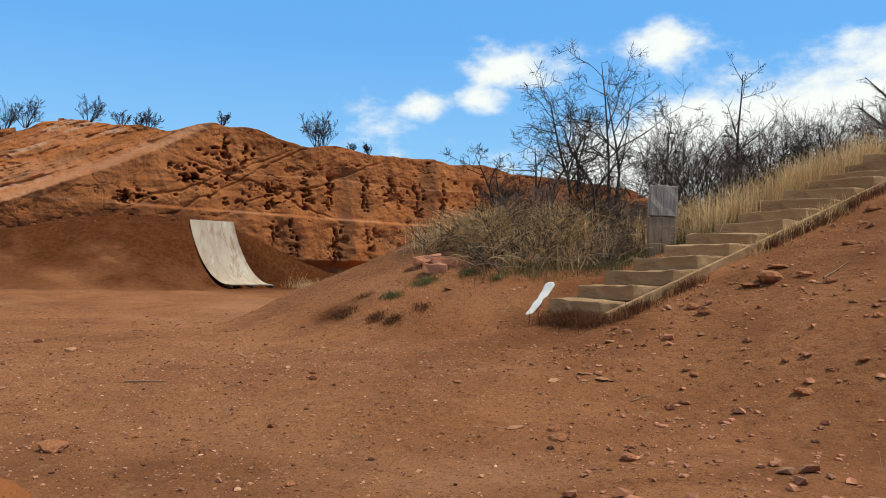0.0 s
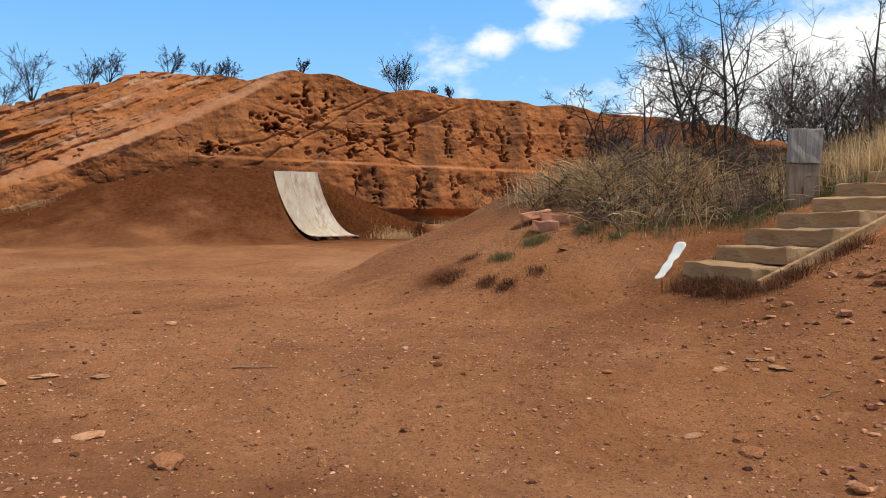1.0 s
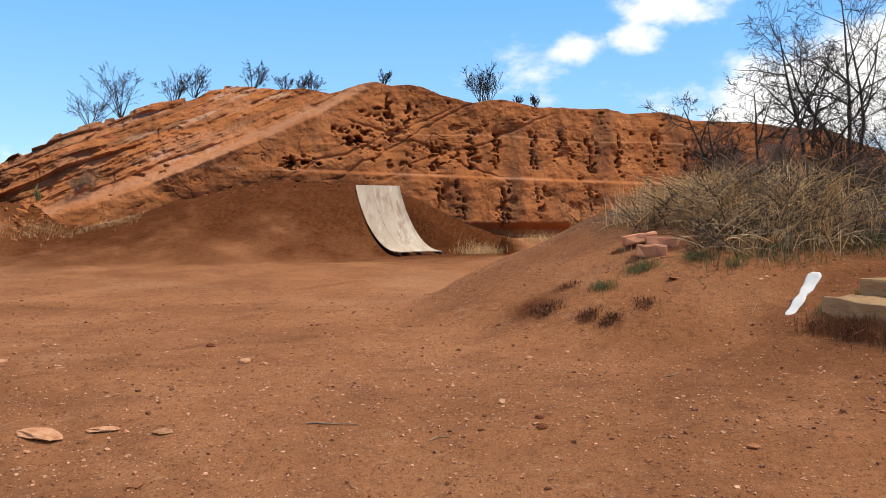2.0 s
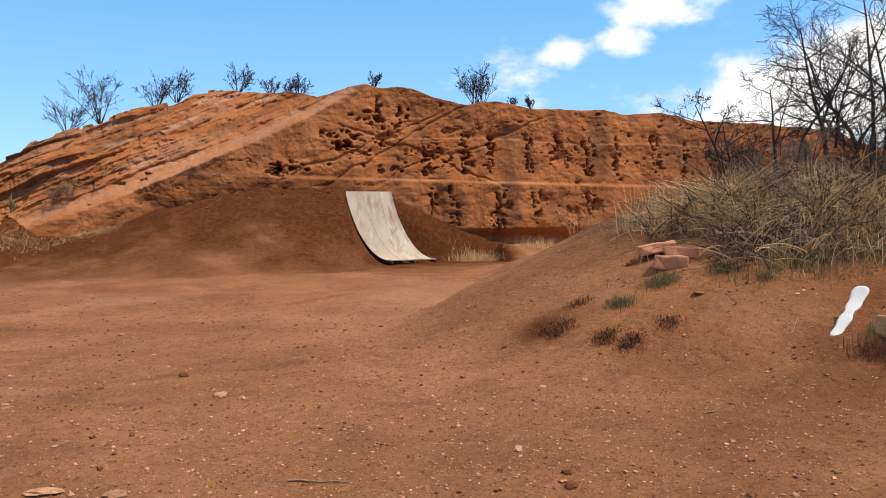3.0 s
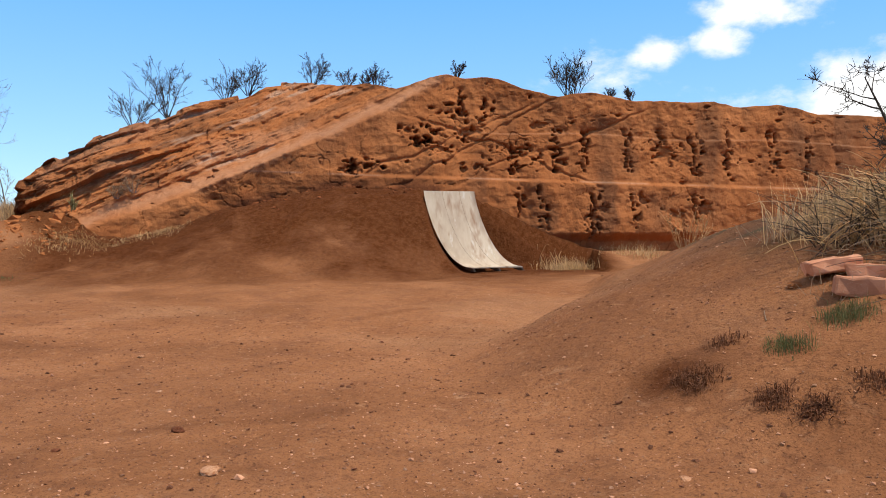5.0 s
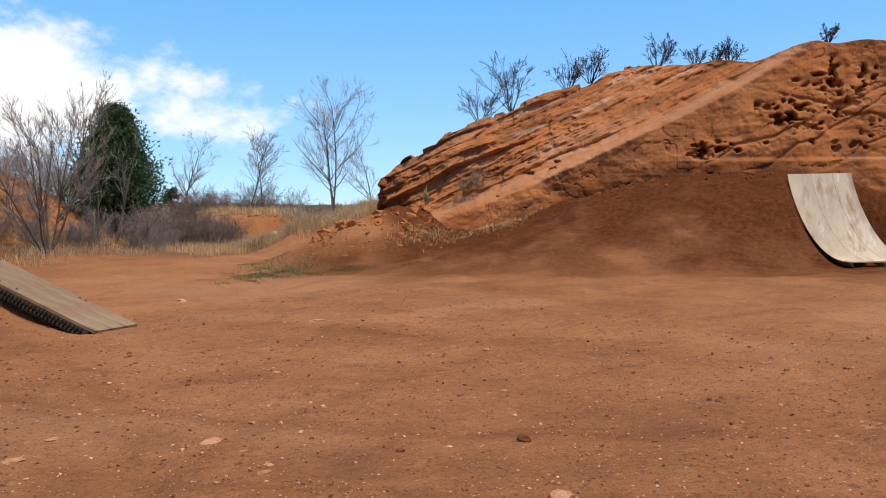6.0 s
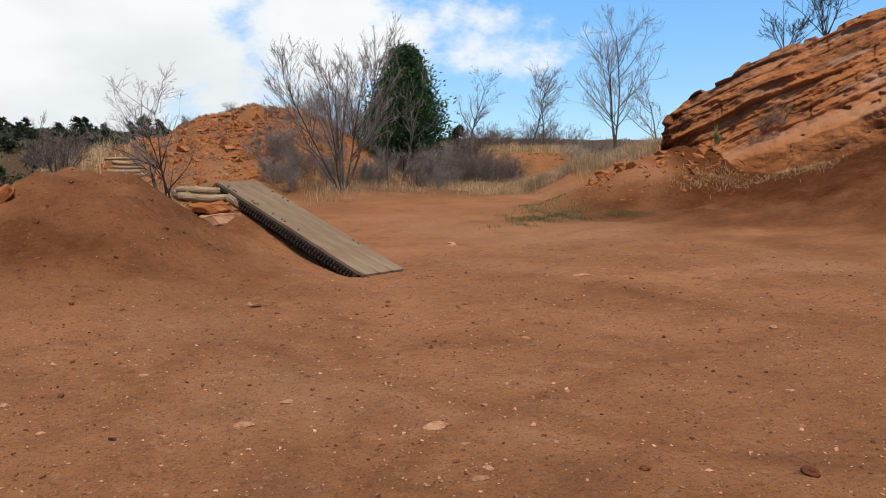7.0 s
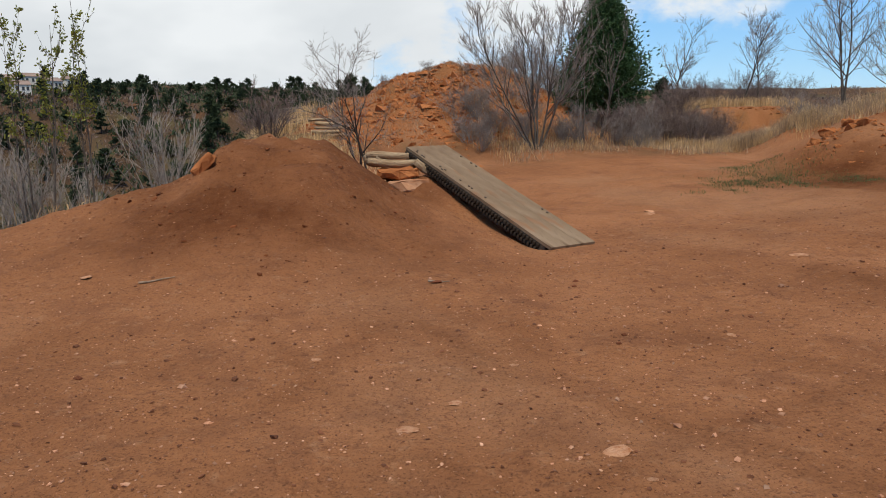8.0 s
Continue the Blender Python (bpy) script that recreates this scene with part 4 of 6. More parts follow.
def bare_tree(name, place, label, category, height, stems, kids, bark, twig, seed, radius=0.05, ratio=0.55, spread=38, lift=0.06, wiggle=0.10, lean=(0, 0), fan=0.25, group="", buds=None, split=2, rmin=0.0035):
    rng = random.Random(seed)
    thing = empty(name, place, label, category, group)
    first = []
    for k in range(stems):
        a = rng.uniform(0, 6.283)
        f = fan * (rng.uniform(0.3, 1) if stems > 1 else 0.15)
        way = Vector((math.cos(a) * f + lean[0], math.sin(a) * f + lean[1], 1))
        first.append((Vector((math.cos(a) * 0.05 * (stems > 1), math.sin(a) * 0.05 * (stems > 1), -0.12)), way, height * rng.uniform(0.72, 1.0) * (1 if stems > 1 else 0.9), radius * rng.uniform(0.7, 1.0)))
    levels = branchwork(rng, first, kids, ratio, spread, lift, wiggle, rmin)
    v, f = tubes([x for lv in levels[:split] for x in lv], 5)
    mesh_object("trunk", v, f, bark, thing, shade=True)
    v, f = tubes([x for lv in levels[split:] for x in lv], 3)
    if v:
        mesh_object("crown", v, f, twig, thing, shade=True)
    if buds:
        tips = [p for lv in levels[-2:] for pts, _ in lv for p in pts[1:]]
        v, f = [], []
        for p in tips:
            if p.z < height * buds[0] or rng.random() > buds[1]:
                continue
            for _ in range(2):
                d = Vector((rng.gauss(0, 1), rng.gauss(0, 1), rng.gauss(0.4, 1))).normalized()
                e = d.orthogonal().normalized() * 0.02
                q = p + Vector((rng.gauss(0, 0.02), rng.gauss(0, 0.02), rng.gauss(0, 0.02)))
                n = len(v)
                v += [q, q + d * 0.03 + e, q + d * 0.06, q + d * 0.03 - e]
                f.append((n, n + 1, n + 2, n + 3))
        mesh_object("foliage", v, f, BUDS, thing, "small yellow-green spring leaves")
    return thing


def blades(name, pts, height, width, bend, mat, rng, label, category="grass", tone=None):
    """One sheet of many grass blades with their feet at pts (n, 3)."""
    n = len(pts)
    h = height * rng.uniform(0.45, 1.15, n)
    az, wd = rng.uniform(0, 2 * np.pi, n), width * rng.uniform(0.6, 1.3, n)
    lean = np.abs(rng.normal(0, bend, n))
    ax, ay = np.cos(az), np.sin(az)
    face = rng.uniform(0, 2 * np.pi, n)
    sx, sy = np.cos(face) * wd, np.sin(face) * wd
    verts = np.zeros((n, 5, 3))
    verts[:, 0] = pts + np.stack([-sx, -sy, 0 * sx - 0.02], -1)
    verts[:, 1] = pts + np.stack([sx, sy, 0 * sx - 0.02], -1)
    mid = pts + np.stack([ax * lean * h * 0.35, ay * lean * h * 0.35, h * (0.6 - 0.1 * lean)], -1)
    verts[:, 2] = mid + np.stack([sx, sy, 0 * sx], -1) * 0.8
    verts[:, 3] = mid - np.stack([sx, sy, 0 * sx], -1) * 0.8
    verts[:, 4] = pts + np.stack([ax * lean * h * 1.15, ay * lean * h * 1.15, h * np.clip(1 - 0.45 * lean, 0.15, 1)], -1)
    i = np.arange(n)[:, None] * 5
    me = bpy.data.meshes.new(name)
    me.from_pydata(verts.reshape(-1, 3).tolist(), [], (i + [0, 1, 2, 3]).tolist() + (i + [3, 2, 4]).tolist())
    me.materials.append(mat)
    return tagged(new(name, me), label, category, kind="stuff")


def tufts(rng, centres, per, radius):
    """Feet of grass blades clumped round centres (n, 2)."""
    c = np.repeat(np.asarray(centres), per, 0)
    c = c + rng.normal(0, 1, c.shape) * np.asarray(radius)
    return np.column_stack([c, ground_height(c[:, 0], c[:, 1])])


def field(rng, n, inside, lo, hi):
    """n random plan points where inside(x, y) is above a random threshold."""
    out = np.zeros((0, 2))
    while len(out) < n:
        p = rng.uniform(lo, hi, (n * 3, 2))
        keep = inside(p[:, 0], p[:, 1]) > rng.uniform(0, 1, len(p))
        out = np.concatenate([out, p[keep]])
    return out[:n]


def hill_cover(x, y):
    v = (x - STAIR_P[0]) * STAIR_S[0] + (y - STAIR_P[1]) * STAIR_S[1]
    n = fractal(x / 0.8, y / 0.8, 3, 131)
    lower = 14.75 + 0.25 * n + 0.5 * smooth(1.6, 0.4, x)
    clear = 1 - np.exp(-((x - 4.05) / 0.40) ** 4 - ((y - 14.5) / 0.95) ** 4)
    clear = clear * (1 - np.exp(-((x - 1.15) / 0.42) ** 4 - ((y - 14.95) / 0.75) ** 4))
    return clear * smooth(0, 0.5, y - lower) * smooth(0.4, 1.1, x - 0.06 * (y - 15) - 0.25 * n - 0.12 * (y - 16) ** 2 * (y > 16) * 0.3) * smooth(-1.0, -1.25, v) * smooth(23, 20.5, y) * smooth(0.1, 0.5, 0.6 + 0.5 * n)


def make_grass():
    rng = np.random.default_rng(12)
    # overgrown hill beside the stairs
    c = field(rng, 165, lambda x, y: hill_cover(x, y) * smooth(0.0, 0.45, fractal(x / 1.1, y / 1.1, 2, 133) + 0.35 * smooth(3.5, 6, x)), (0.2, 14.3), (13, 22))
    blades("dry_grass", tufts(rng, c, 26, 0.07), 0.46, 0.0036, 0.5, STRAW, rng, "tall dry straw-coloured grass clumps on the hill beside the stairs")
    k = rng.uniform(0.3, 6.5, 170)
    j = -1.12 - np.abs(rng.normal(0, 0.55, 170))
    c = np.column_stack([STAIR_P[0] + STAIR_U[0] * k + STAIR_S[0] * j, STAIR_P[1] + STAIR_U[1] * k + STAIR_S[1] * j])
    far_from_post = ((np.abs(c[:, 0] - 4.05) > 0.5) | (c[:, 1] > 15.5)) & (fractal(c[:, 0] / 0.7, c[:, 1] / 0.7, 2, 137) > -0.25)
    blades("stair_side_grass", tufts(rng, c[(k > 1.6) & far_from_post], 44, 0.13), 0.62, 0.0034, 0.55, STRAW, rng, "tall yellow dry grass standing beside the stairs")
    c = field(rng, 130, lambda x, y: hill_cover(x, y) * smooth(-0.35, 0.25, fractal(x / 0.6, y / 0.6, 2, 135)), (0.2, 14.3), (9, 20))
    blades("matted_grass", tufts(rng, c, 40, 0.19), 0.20, 0.0036, 2.4, STRAW_GREY, rng, "matted grey-brown dead grass and stems on the hill")
    c = field(rng, 230, lambda x, y: np.exp(-((x - 2.0) / 1.25) ** 4 - ((y - 16.5) / 1.05) ** 4) * smooth(1.15, 1.6, x - 0.9 * (16.25 - y)), (0.5, 15.2), (4, 18.2))
    blades("brush_grass", tufts(rng, c[:150], 17, 0.10), 0.52, 0.0042, 0.6, STRAW, rng, "tall pale dry grass standing in the brush heap")
    blades("brush_stems", tufts(rng, c[150:], 22, 0.14), 0.42, 0.0040, 1.3, STRAW_GREY, rng, "bent grey-brown dead stems in the brush heap")
    c = field(rng, 110, lambda x, y: hill_cover(x, y) * smooth(16.2, 15.0, y) * smooth(1.5, 3.0, x), (1, 14.3), (7, 17))
    blades("green_grass", tufts(rng, c, 26, 0.13), 0.16, 0.004, 0.7, GREEN, rng, "short green grass at the foot of the overgrown hill")
    small = [(1.08, 15.1), (1.0, 15.05), (1.16, 15.1), (1.64, 15.15), (1.7, 15.2), (0.66, 14.72), (0.74, 14.72), (2.05, 14.9), (3.1, 13.9), (2.75, 13.7)]
    blades("grass_tuft", tufts(rng, small, 200, 0.06), 0.10, 0.002, 0.8, GREEN, rng, "small green grass tufts on the dirt")
    blades("rock_side_grass", tufts(rng, [(-0.43, 8.06), (-0.36, 8.1)], 45, 0.05), 0.06, 0.003, 1.2, STRAW_GREY, rng, "small dry tuft beside an orange rock")
    brown = [(0.10, 14.51), (0.16, 14.46), (0.58, 14.17), (0.62, 14.15), (1.17, 14.2), (0.83, 13.98), (0.85, 14.02), (0.04, 14.56), (0.27, 14.95)]
    blades("dead_tuft", tufts(rng, brown, 190, 0.055), 0.06, 0.004, 1.8, DEAD, rng, "flat dark dead weed tufts on the dirt")
    # along the stairs' stringer and under the first step; dark blades stand in for shade
    k = rng.uniform(0, 6.6, 90)
    side = np.column_stack([STAIR_P[0] + STAIR_U[0] * k + STAIR_S[0] * 0.14, STAIR_P[1] + STAIR_U[1] * k + STAIR_S[1] * 0.14])
    keep = (fractal(k / 0.7, k * 0, 2, 9) > -0.1) | (k < 1.2)
    blades("stair_grass", tufts(rng, side[keep], 60, 0.06), 0.14, 0.0026, 1.0, DEAD, rng, "dry grass growing along the side board of the stairs")
    j = rng.uniform(0, STAIR_W, 26)
    foot = np.column_stack([STAIR_P[0] - STAIR_S[0] * j - STAIR_U[0] * 0.08, STAIR_P[1] - STAIR_S[1] * j - STAIR_U[1] * 0.08])
    blades("stair_foot_grass", tufts(rng, foot, 90, 0.08), 0.17, 0.0025, 1.0, DEAD, rng, "withered grass round the lowest step, coloured dark for the shade there")
    k2 = rng.uniform(1.8, 3.6, 30)
    sg = np.column_stack([STAIR_P[0] + STAIR_U[0] * k2 + STAIR_S[0] * 0.05, STAIR_P[1] + STAIR_U[1] * k2 + STAIR_S[1] * 0.05])
    blades("stair_tuft", tufts(rng, sg[:16], 34, 0.08), 0.22, 0.004, 0.8, STRAW, rng, "dry yellow-green tufts leaning over the stairs")
    # foot of the cliff
    def s_d(s, d):
        return np.column_stack([C0[0] + CE[0] * s + CN[0] * d, C0[1] + CE[1] * s + CN[1] * d])
    c = np.concatenate([s_d(rng.normal(5.7, 0.45, 26), rng.normal(1.9, 0.35, 26)), s_d(rng.normal(8.0, 0.4, 14), rng.normal(1.3, 0.3, 14))])
    blades("cliff_foot_grass", tufts(rng, c, 22, 0.16), 0.40, 0.0045, 1.2, STRAW, rng, "wispy pale dry grass at the foot of the cliff")
    # foot of the slab
    s = np.concatenate([rng.normal(-4.4, 0.25, 12), rng.normal(-5.6, 0.5, 14), rng.normal(-6.6, 0.5, 12)])
    c = s_d(s, np.interp(s, [-7.2, -4, -3.6], [2.6, 1.5, 1.2]) + rng.normal(0, 0.25, len(s)))
    blades("slab_foot_grass", tufts(rng, c, 40, 0.24), 0.12, 0.0045, 2.2, STRAW, rng, "dry pale grass between the dirt mound and the rock slab")
    # tree belt beyond the flat
    def belt(x, y):
        n = fractal(x / 1.5, y / 1.5, 3, 141)
        gap = smooth(1.8, 0.6, np.abs((y - 24.6) - 0.35 * (x + 30)))
        return smooth(14.9, 16.0, y + 0.3 * n) * smooth(-22.8, -24.0, x + 0.6 * n - 0.25 * np.maximum(y - 19, 0)) * smooth(-36, -33, x) * (1 - 0.9 * np.exp(-((x + 31) / 3.6) ** 2 - ((y - 15.2) / 4.2) ** 2)) * (1 - 0.8 * gap * smooth(-27, -29, x)) * (1 - np.exp(-((scarp_pq(x, y)[1]) / 1.7) ** 4) * smooth(27.5, 28.5, scarp_pq(x, y)[0]))
    c = field(rng, 520, belt, (-36, 11), (-17, 31))
    blades("grey_belt_grass", tufts(rng, c[:300] + 0.3, 44, 0.3), 0.26, 0.005, 1.2, STRAW_GREY, rng, "grey-brown dead grass under the bare trees")
    blades("belt_grass", tufts(rng, c[::2], 46, 0.25), 0.40, 0.005, 0.9, STRAW, rng, "tall pale dry grass under the bare trees")
    line = np.array(BANK)
    t = rng.uniform(0, 3.9, 700)
    c = np.column_stack([np.interp(t, range(5), line[:, 0]), np.interp(t, range(5), line[:, 1])]) + rng.normal(0, 0.55, (700, 2))
    c = c[cliff_sd(c[:, 0], c[:, 1])[0] < -7.6]
    blades("bank_grass", tufts(rng, c[::2], 40, 0.2), 0.50, 0.005, 0.6, STRAW_GREY, rng, "tall grey-green dry grass on the bank below the rock slab")
    blades("bank_straw", tufts(rng, c[1::2], 34, 0.2), 0.46, 0.005, 0.7, STRAW, rng, "tall straw-coloured grass on the bank below the rock slab")
    front = np.column_stack([rng.uniform(-25.2, -22.2, 90), rng.uniform(21.9, 24.2, 90)])
    blades("low_straw", tufts(rng, front, 70, 0.18), 0.28, 0.004, 0.9, STRAW, rng, "bright straw-coloured grass at the end of the bank")
    q = rng.uniform(-2.6, 2.4, 60)
    p = rng.normal(33.4, 0.5, 60)
    blades("scarp_grass", tufts(rng, np.column_stack([-0.25 - 0.861 * p + 0.509 * q, 9.71 + 0.509 * p + 0.861 * q]), 50, 0.2), 0.45, 0.006, 0.6, STRAW, rng, "pale grass on top of the bare orange scarp")
    c = field(rng, 36, lambda x, y: np.exp(-((x + 16.2) / 1.6) ** 2 - ((y - 19.4 + 0.3 * (x + 16.2)) / 0.7) ** 2), (-24, 16.5), (-12, 23.4))
    blades("low_green_grass", tufts(rng, c, 40, 0.17), 0.07, 0.006, 0.9, GREEN, rng, "low green grass patches on the dirt below the slab")
    spots = [(-16.3, 18.7), (-16.5, 19.5), (-14.9, 19.5), (-14.8, 20.2), (-14.5, 20.5), (-15.0, 18.2), (-15.5, 19.6), (-15.4, 19.0), (-17.6, 19.9), (-14.1, 20.4)]
    blades("green_patch", tufts(rng, spots, 300, (0.40, 0.10)), 0.05, 0.004, 1.0, GREEN, rng, "flat green grass patches below the rock slab")
    # slope on the valley side
    c = field(rng, 900, lambda x, y: smooth(0.3, 1.4, -(x + 13.3) * 0.93 - (y - 7.2) * 0.37) * smooth(12.6, 11, y) * smooth(0.0, 0.5, 0.5 + fractal(x / 1.2, y / 1.2, 2, 151)), (-26, 2), (-12, 13))
    blades("valley_grass", tufts(rng, c, 24, 0.18), 0.40, 0.008, 0.6, STRAW, rng, "dry grass on the slope falling to the valley")
    c = field(rng, 160, lambda x, y: np.exp(-((x + 30) / 2.0) ** 2 - ((y - 9.3) / 0.9) ** 2) * (x < -28), (-34, 6), (-24, 13))
    blades("ridge_grass", tufts(rng, c, 30, 0.2), 0.6, 0.012, 0.4, STRAW, rng, "pale grass beside the log steps")
    c = field(rng, 240, lambda x, y: np.exp(-((x + 30) / 3.4) ** 2 - ((y - 15.6) / 3.6) ** 2), (-34, 11), (-26, 20))
    blades("hill_grass", tufts(rng, c, 46, 0.2), 0.16, 0.006, 1.2, STRAW_GREY, rng, "sparse dry tufts on the red rock hill")
    c = field(rng, 15, lambda x, y: np.exp(-((x - 4.75) / 0.2) ** 2 - ((y - 8.7) / 0.5) ** 2), (3.9, 7), (5.8, 10))
    blades("slope_grass", tufts(rng, c, 26, 0.12), 0.14, 0.003, 0.8, STRAW_GREY, rng, "thin dry grass on the dirt slope")


make_grass()


def make_thicket():
    trees = "bare trees on the hill"
    spots = [(3.98, 19.2, 3.1, 3, 3, 0.03), (3.35, 19.0, 2.55, 2, 5, -0.10), (2.72, 18.8, 2.35, 2, 8, -0.16), (2.2, 18.6, 1.6, 2, 11, -0.18), (5.0, 19.5, 2.3, 2, 13, 0.05)]
    for x, y, h, st, seed, ln in spots:
        bare_tree("bare_tree", (x, y, ground_z(x, y)), "dark leafless young tree with twisted limbs on the hill", "tree", h, st, (9, 7, 6), BARK, BARK, seed, radius=0.042, ratio=0.54, spread=54, lift=0.015, wiggle=0.14, fan=0.5, lean=(ln, 0), group=trees, rmin=0.0045)
    x, y = 6.15, 19.6
    bare_tree("bare_tree", (x, y, ground_z(x, y)), "leaning dark leafless sapling on the hill", "tree", 3.25, 1, (10, 7, 5), BARK, BARK, 21, radius=0.045, ratio=0.36, spread=50, lift=0.02, wiggle=0.10, lean=(0.26, 0), group=trees)
    bushes = [(2.0, 18.4, 0.9), (2.7, 17.7, 1.0), (4.9, 18.8, 1.9), (5.4, 18.5, 1.6), (6.8, 19.4, 1.7), (7.6, 19.2, 1.6), (8.4, 19.8, 1.7), (9.3, 20.0, 1.5), (10.4, 20.5, 1.5), (5.7, 19.7, 1.8), (6.3, 18.9, 1.5), (8.9, 19.1, 1.3), (7.2, 20.0, 1.7), (4.4, 19.1, 1.6), (4.6, 22.6, 1.1), (5.5, 22.4, 1.2), (6.4, 22.8, 1.0), (7.3, 22.5, 1.3), (8.3, 22.7, 1.1), (9.3, 22.6, 1.3), (10.8, 22.6, 1.2), (12, 22.9, 1.2), (3.5, 18.0, 1.1), (5.9, 18.2, 1.3), (7.1, 18.6, 1.4)]
    for k, (x, y, h) in enumerate(bushes):
        bare_tree("bare_shrub", (x, y, ground_z(x, y)), "tangled dark leafless shrub among dry grass", "shrub", h, 13, (9, 8), BARK, (BARK, TWIG_RED)[k % 2], 40 + k, radius=0.017, ratio=0.5, spread=44, lift=0.02, wiggle=0.20, fan=0.8, group="leafless shrubs on the hill", split=1)
    for k in range(32):
        g = random.Random(300 + k)
        x, y = g.uniform(1.65, 5.2), g.uniform(15.45, 17.8)
        bare_tree("low_shrub", (x, y, ground_z(x, y)), "low tangled dry shrub on the hill", "shrub", g.uniform(0.45, 0.8), 12, (6, 5), TWIG_RED, (BARK, TWIG_RED, BARK)[k % 3], 320 + k, radius=0.008, ratio=0.55, spread=48, lift=-0.02, wiggle=0.22, fan=1.1, group="low shrubs on the hill", split=1, rmin=0.003)
    # fallen and arching stems tangled over the heap
    rng = random.Random(77)
    for mat, count, label in ((STRAW_GREY, 1300, "tangle of dry arching stems on the hill"), (STRAW, 1100, "pale dry stalks arching over the brush heap"), (BARK, 900, "dark dead twigs inside the brush heap")):
        lines = []
        for _ in range(count):
            x, y = rng.uniform(0.7, 5.5), rng.uniform(15.0, 18.2)
            if mat is not STRAW_GREY:
                x, y = rng.gauss(2.1, 0.75), rng.gauss(16.4, 0.55)
            if (x < 1.6 and y < 16.1) or rng.random() > hill_cover(np.array([x]), np.array([y]))[0]:
                continue
            a = rng.uniform(0, 6.283)
            up = rng.uniform(0.0, 0.7) if mat is STRAW_GREY else rng.uniform(0.4, 1.6)
            w = Vector((math.cos(a), math.sin(a), up))
            w.normalize()
            p, pts = Vector((x, y, ground_z(x, y) + rng.uniform(0.0, 0.16))), []
            step = rng.uniform(0.06, 0.155)
            for i in range(6):
                pts.append(p.copy())
                p = p + w * step
                w.z -= rng.uniform(0.12, 0.26)
                w.normalize()
            lines.append((pts, [0.0048, 0.0045, 0.004, 0.0035, 0.0026, 0.0016]))
        v, f = tubes(lines, 3)
        tagged(mesh_object("brush", v, f, mat), label, "brush", kind="stuff")
    # tree standing right of the stairs
    bare_tree("bare_tree", (10.45, 22.6, ground_z(10.45, 22.6)), "dark leafless tree beyond the top of the stairs", "tree", 7.0, 1, (12, 7, 5), BARK, BARK, 31, radius=0.13, ratio=0.36, spread=40, lift=0.01, wiggle=0.05, lean=(0.02, 0.0))
    x, y = 13.5, 27.0
    bare_tree("bare_tree", (x, y, ground_z(x, y)), "pale leafless tree behind the hill crest", "tree", 3.4, 4, (8, 6, 4), BARK_GREY, TWIG_GREY, 33, radius=0.05, ratio=0.5, spread=26, lift=0.05, wiggle=0.06, fan=0.35)


make_thicket()


def on_cliff(s, back=0.25):
    d = float(np.interp(s, [-10, -8, -6, -4, -2, 0, 1.2, 2.6, 4, 26], [0.2, 0.6, 0.3, -0.8, -2.0, -2.2, -1.3, -0.45, -0.3, -0.3])) - back
    return C0[0] + CE[0] * s + CN[0] * d, C0[1] + CE[1] * s + CN[1] * d, float(np.interp(s, TOP_S, TOP_Z)) + 0.1


def make_skyline_bushes():
    spots = [(-5.4, 1.15, 0), (-4.6, 1.65, 1), (-3.15, 1.05, 2), (-2.55, 1.05, 3), (-0.75, 1.0, 4), (0.3, 0.6, 5), (1.1, 0.75, 6), (3.3, 0.45, 7), (6.55, 1.3, 8), (6.8, 1.1, 12), (8.5, 0.5, 9), (7.8, 0.35, 10), (0.75, 0.55, 11)]
    for s, h, k in spots:
        bare_tree("cliff_shrub", on_cliff(s), "leafless grey shrub on the edge of the cliff", "shrub", h * 0.95, 10, (9, 6), BARK, BARK, 60 + k, radius=0.016, ratio=0.42, spread=36, lift=0.04, wiggle=0.12, fan=0.85, rmin=0.006, group="shrubs on the cliff edge", split=1)


make_skyline_bushes()


def needle_tree(name, place, label, height, radius, seed, clumps, mat, group="", first=0.12, gap=0.0, size=0.2, turn=0.0):
    """An evergreen: trunk, whorls of boughs and many small sprays of needles."""
    rng = random.Random(seed)
    thing = empty(name, place, label, "tree", group, turn)
    v, f = tubes([([Vector((0, 0, -0.3)), Vector((0.02, 0, height * 0.5)), Vector((0, 0.02, height * 0.97))], [height * 0.026, height * 0.017, height * 0.003])], 6)
    mesh_object("trunk", v, f, BARK, thing, shade=True)
    verts, faces = [], []
    boughs = max(24, clumps // 45)
    for j in range(boughs):
        t = ((j + rng.random()) / boughs) ** 0.85
        z = height * (first + (1 - first) * t)
        a = rng.uniform(0, 6.283)
        ln = radius * (1 - t) ** 0.95 * (0.66 + 0.5 * min(1, t * 4)) * rng.uniform(0.66, 1.15) + 0.05
        if gap and rng.random() < gap * 0.6:
            continue
        for _ in range(clumps // boughs):
            f = rng.random() ** 0.6
            sp = 0.06 * radius + 0.08 * radius * f
            p = Vector((math.cos(a) * ln * f + rng.gauss(0, sp), math.sin(a) * ln * f + rng.gauss(0, sp), z + 0.22 * ln * f + rng.gauss(0, sp * 0.6)))
            out = Vector((math.cos(a), math.sin(a), 0.5))
            for _ in range(4):
                d = (out + Vector((rng.gauss(0, 0.7), rng.gauss(0, 0.7), rng.gauss(0, 0.7)))).normalized() * size * rng.uniform(0.6, 1.2)
                e = d.orthogonal().normalized()
                e.rotate(Matrix.Rotation(rng.uniform(0, 6.283), 3, d.normalized()))
                e *= size * 0.16
                n = len(verts)
                verts += [p - e, p + e, p + d]
                faces.append((n, n + 1, n + 2))
    mesh_object("crown", verts, faces, mat, thing)
    return thing


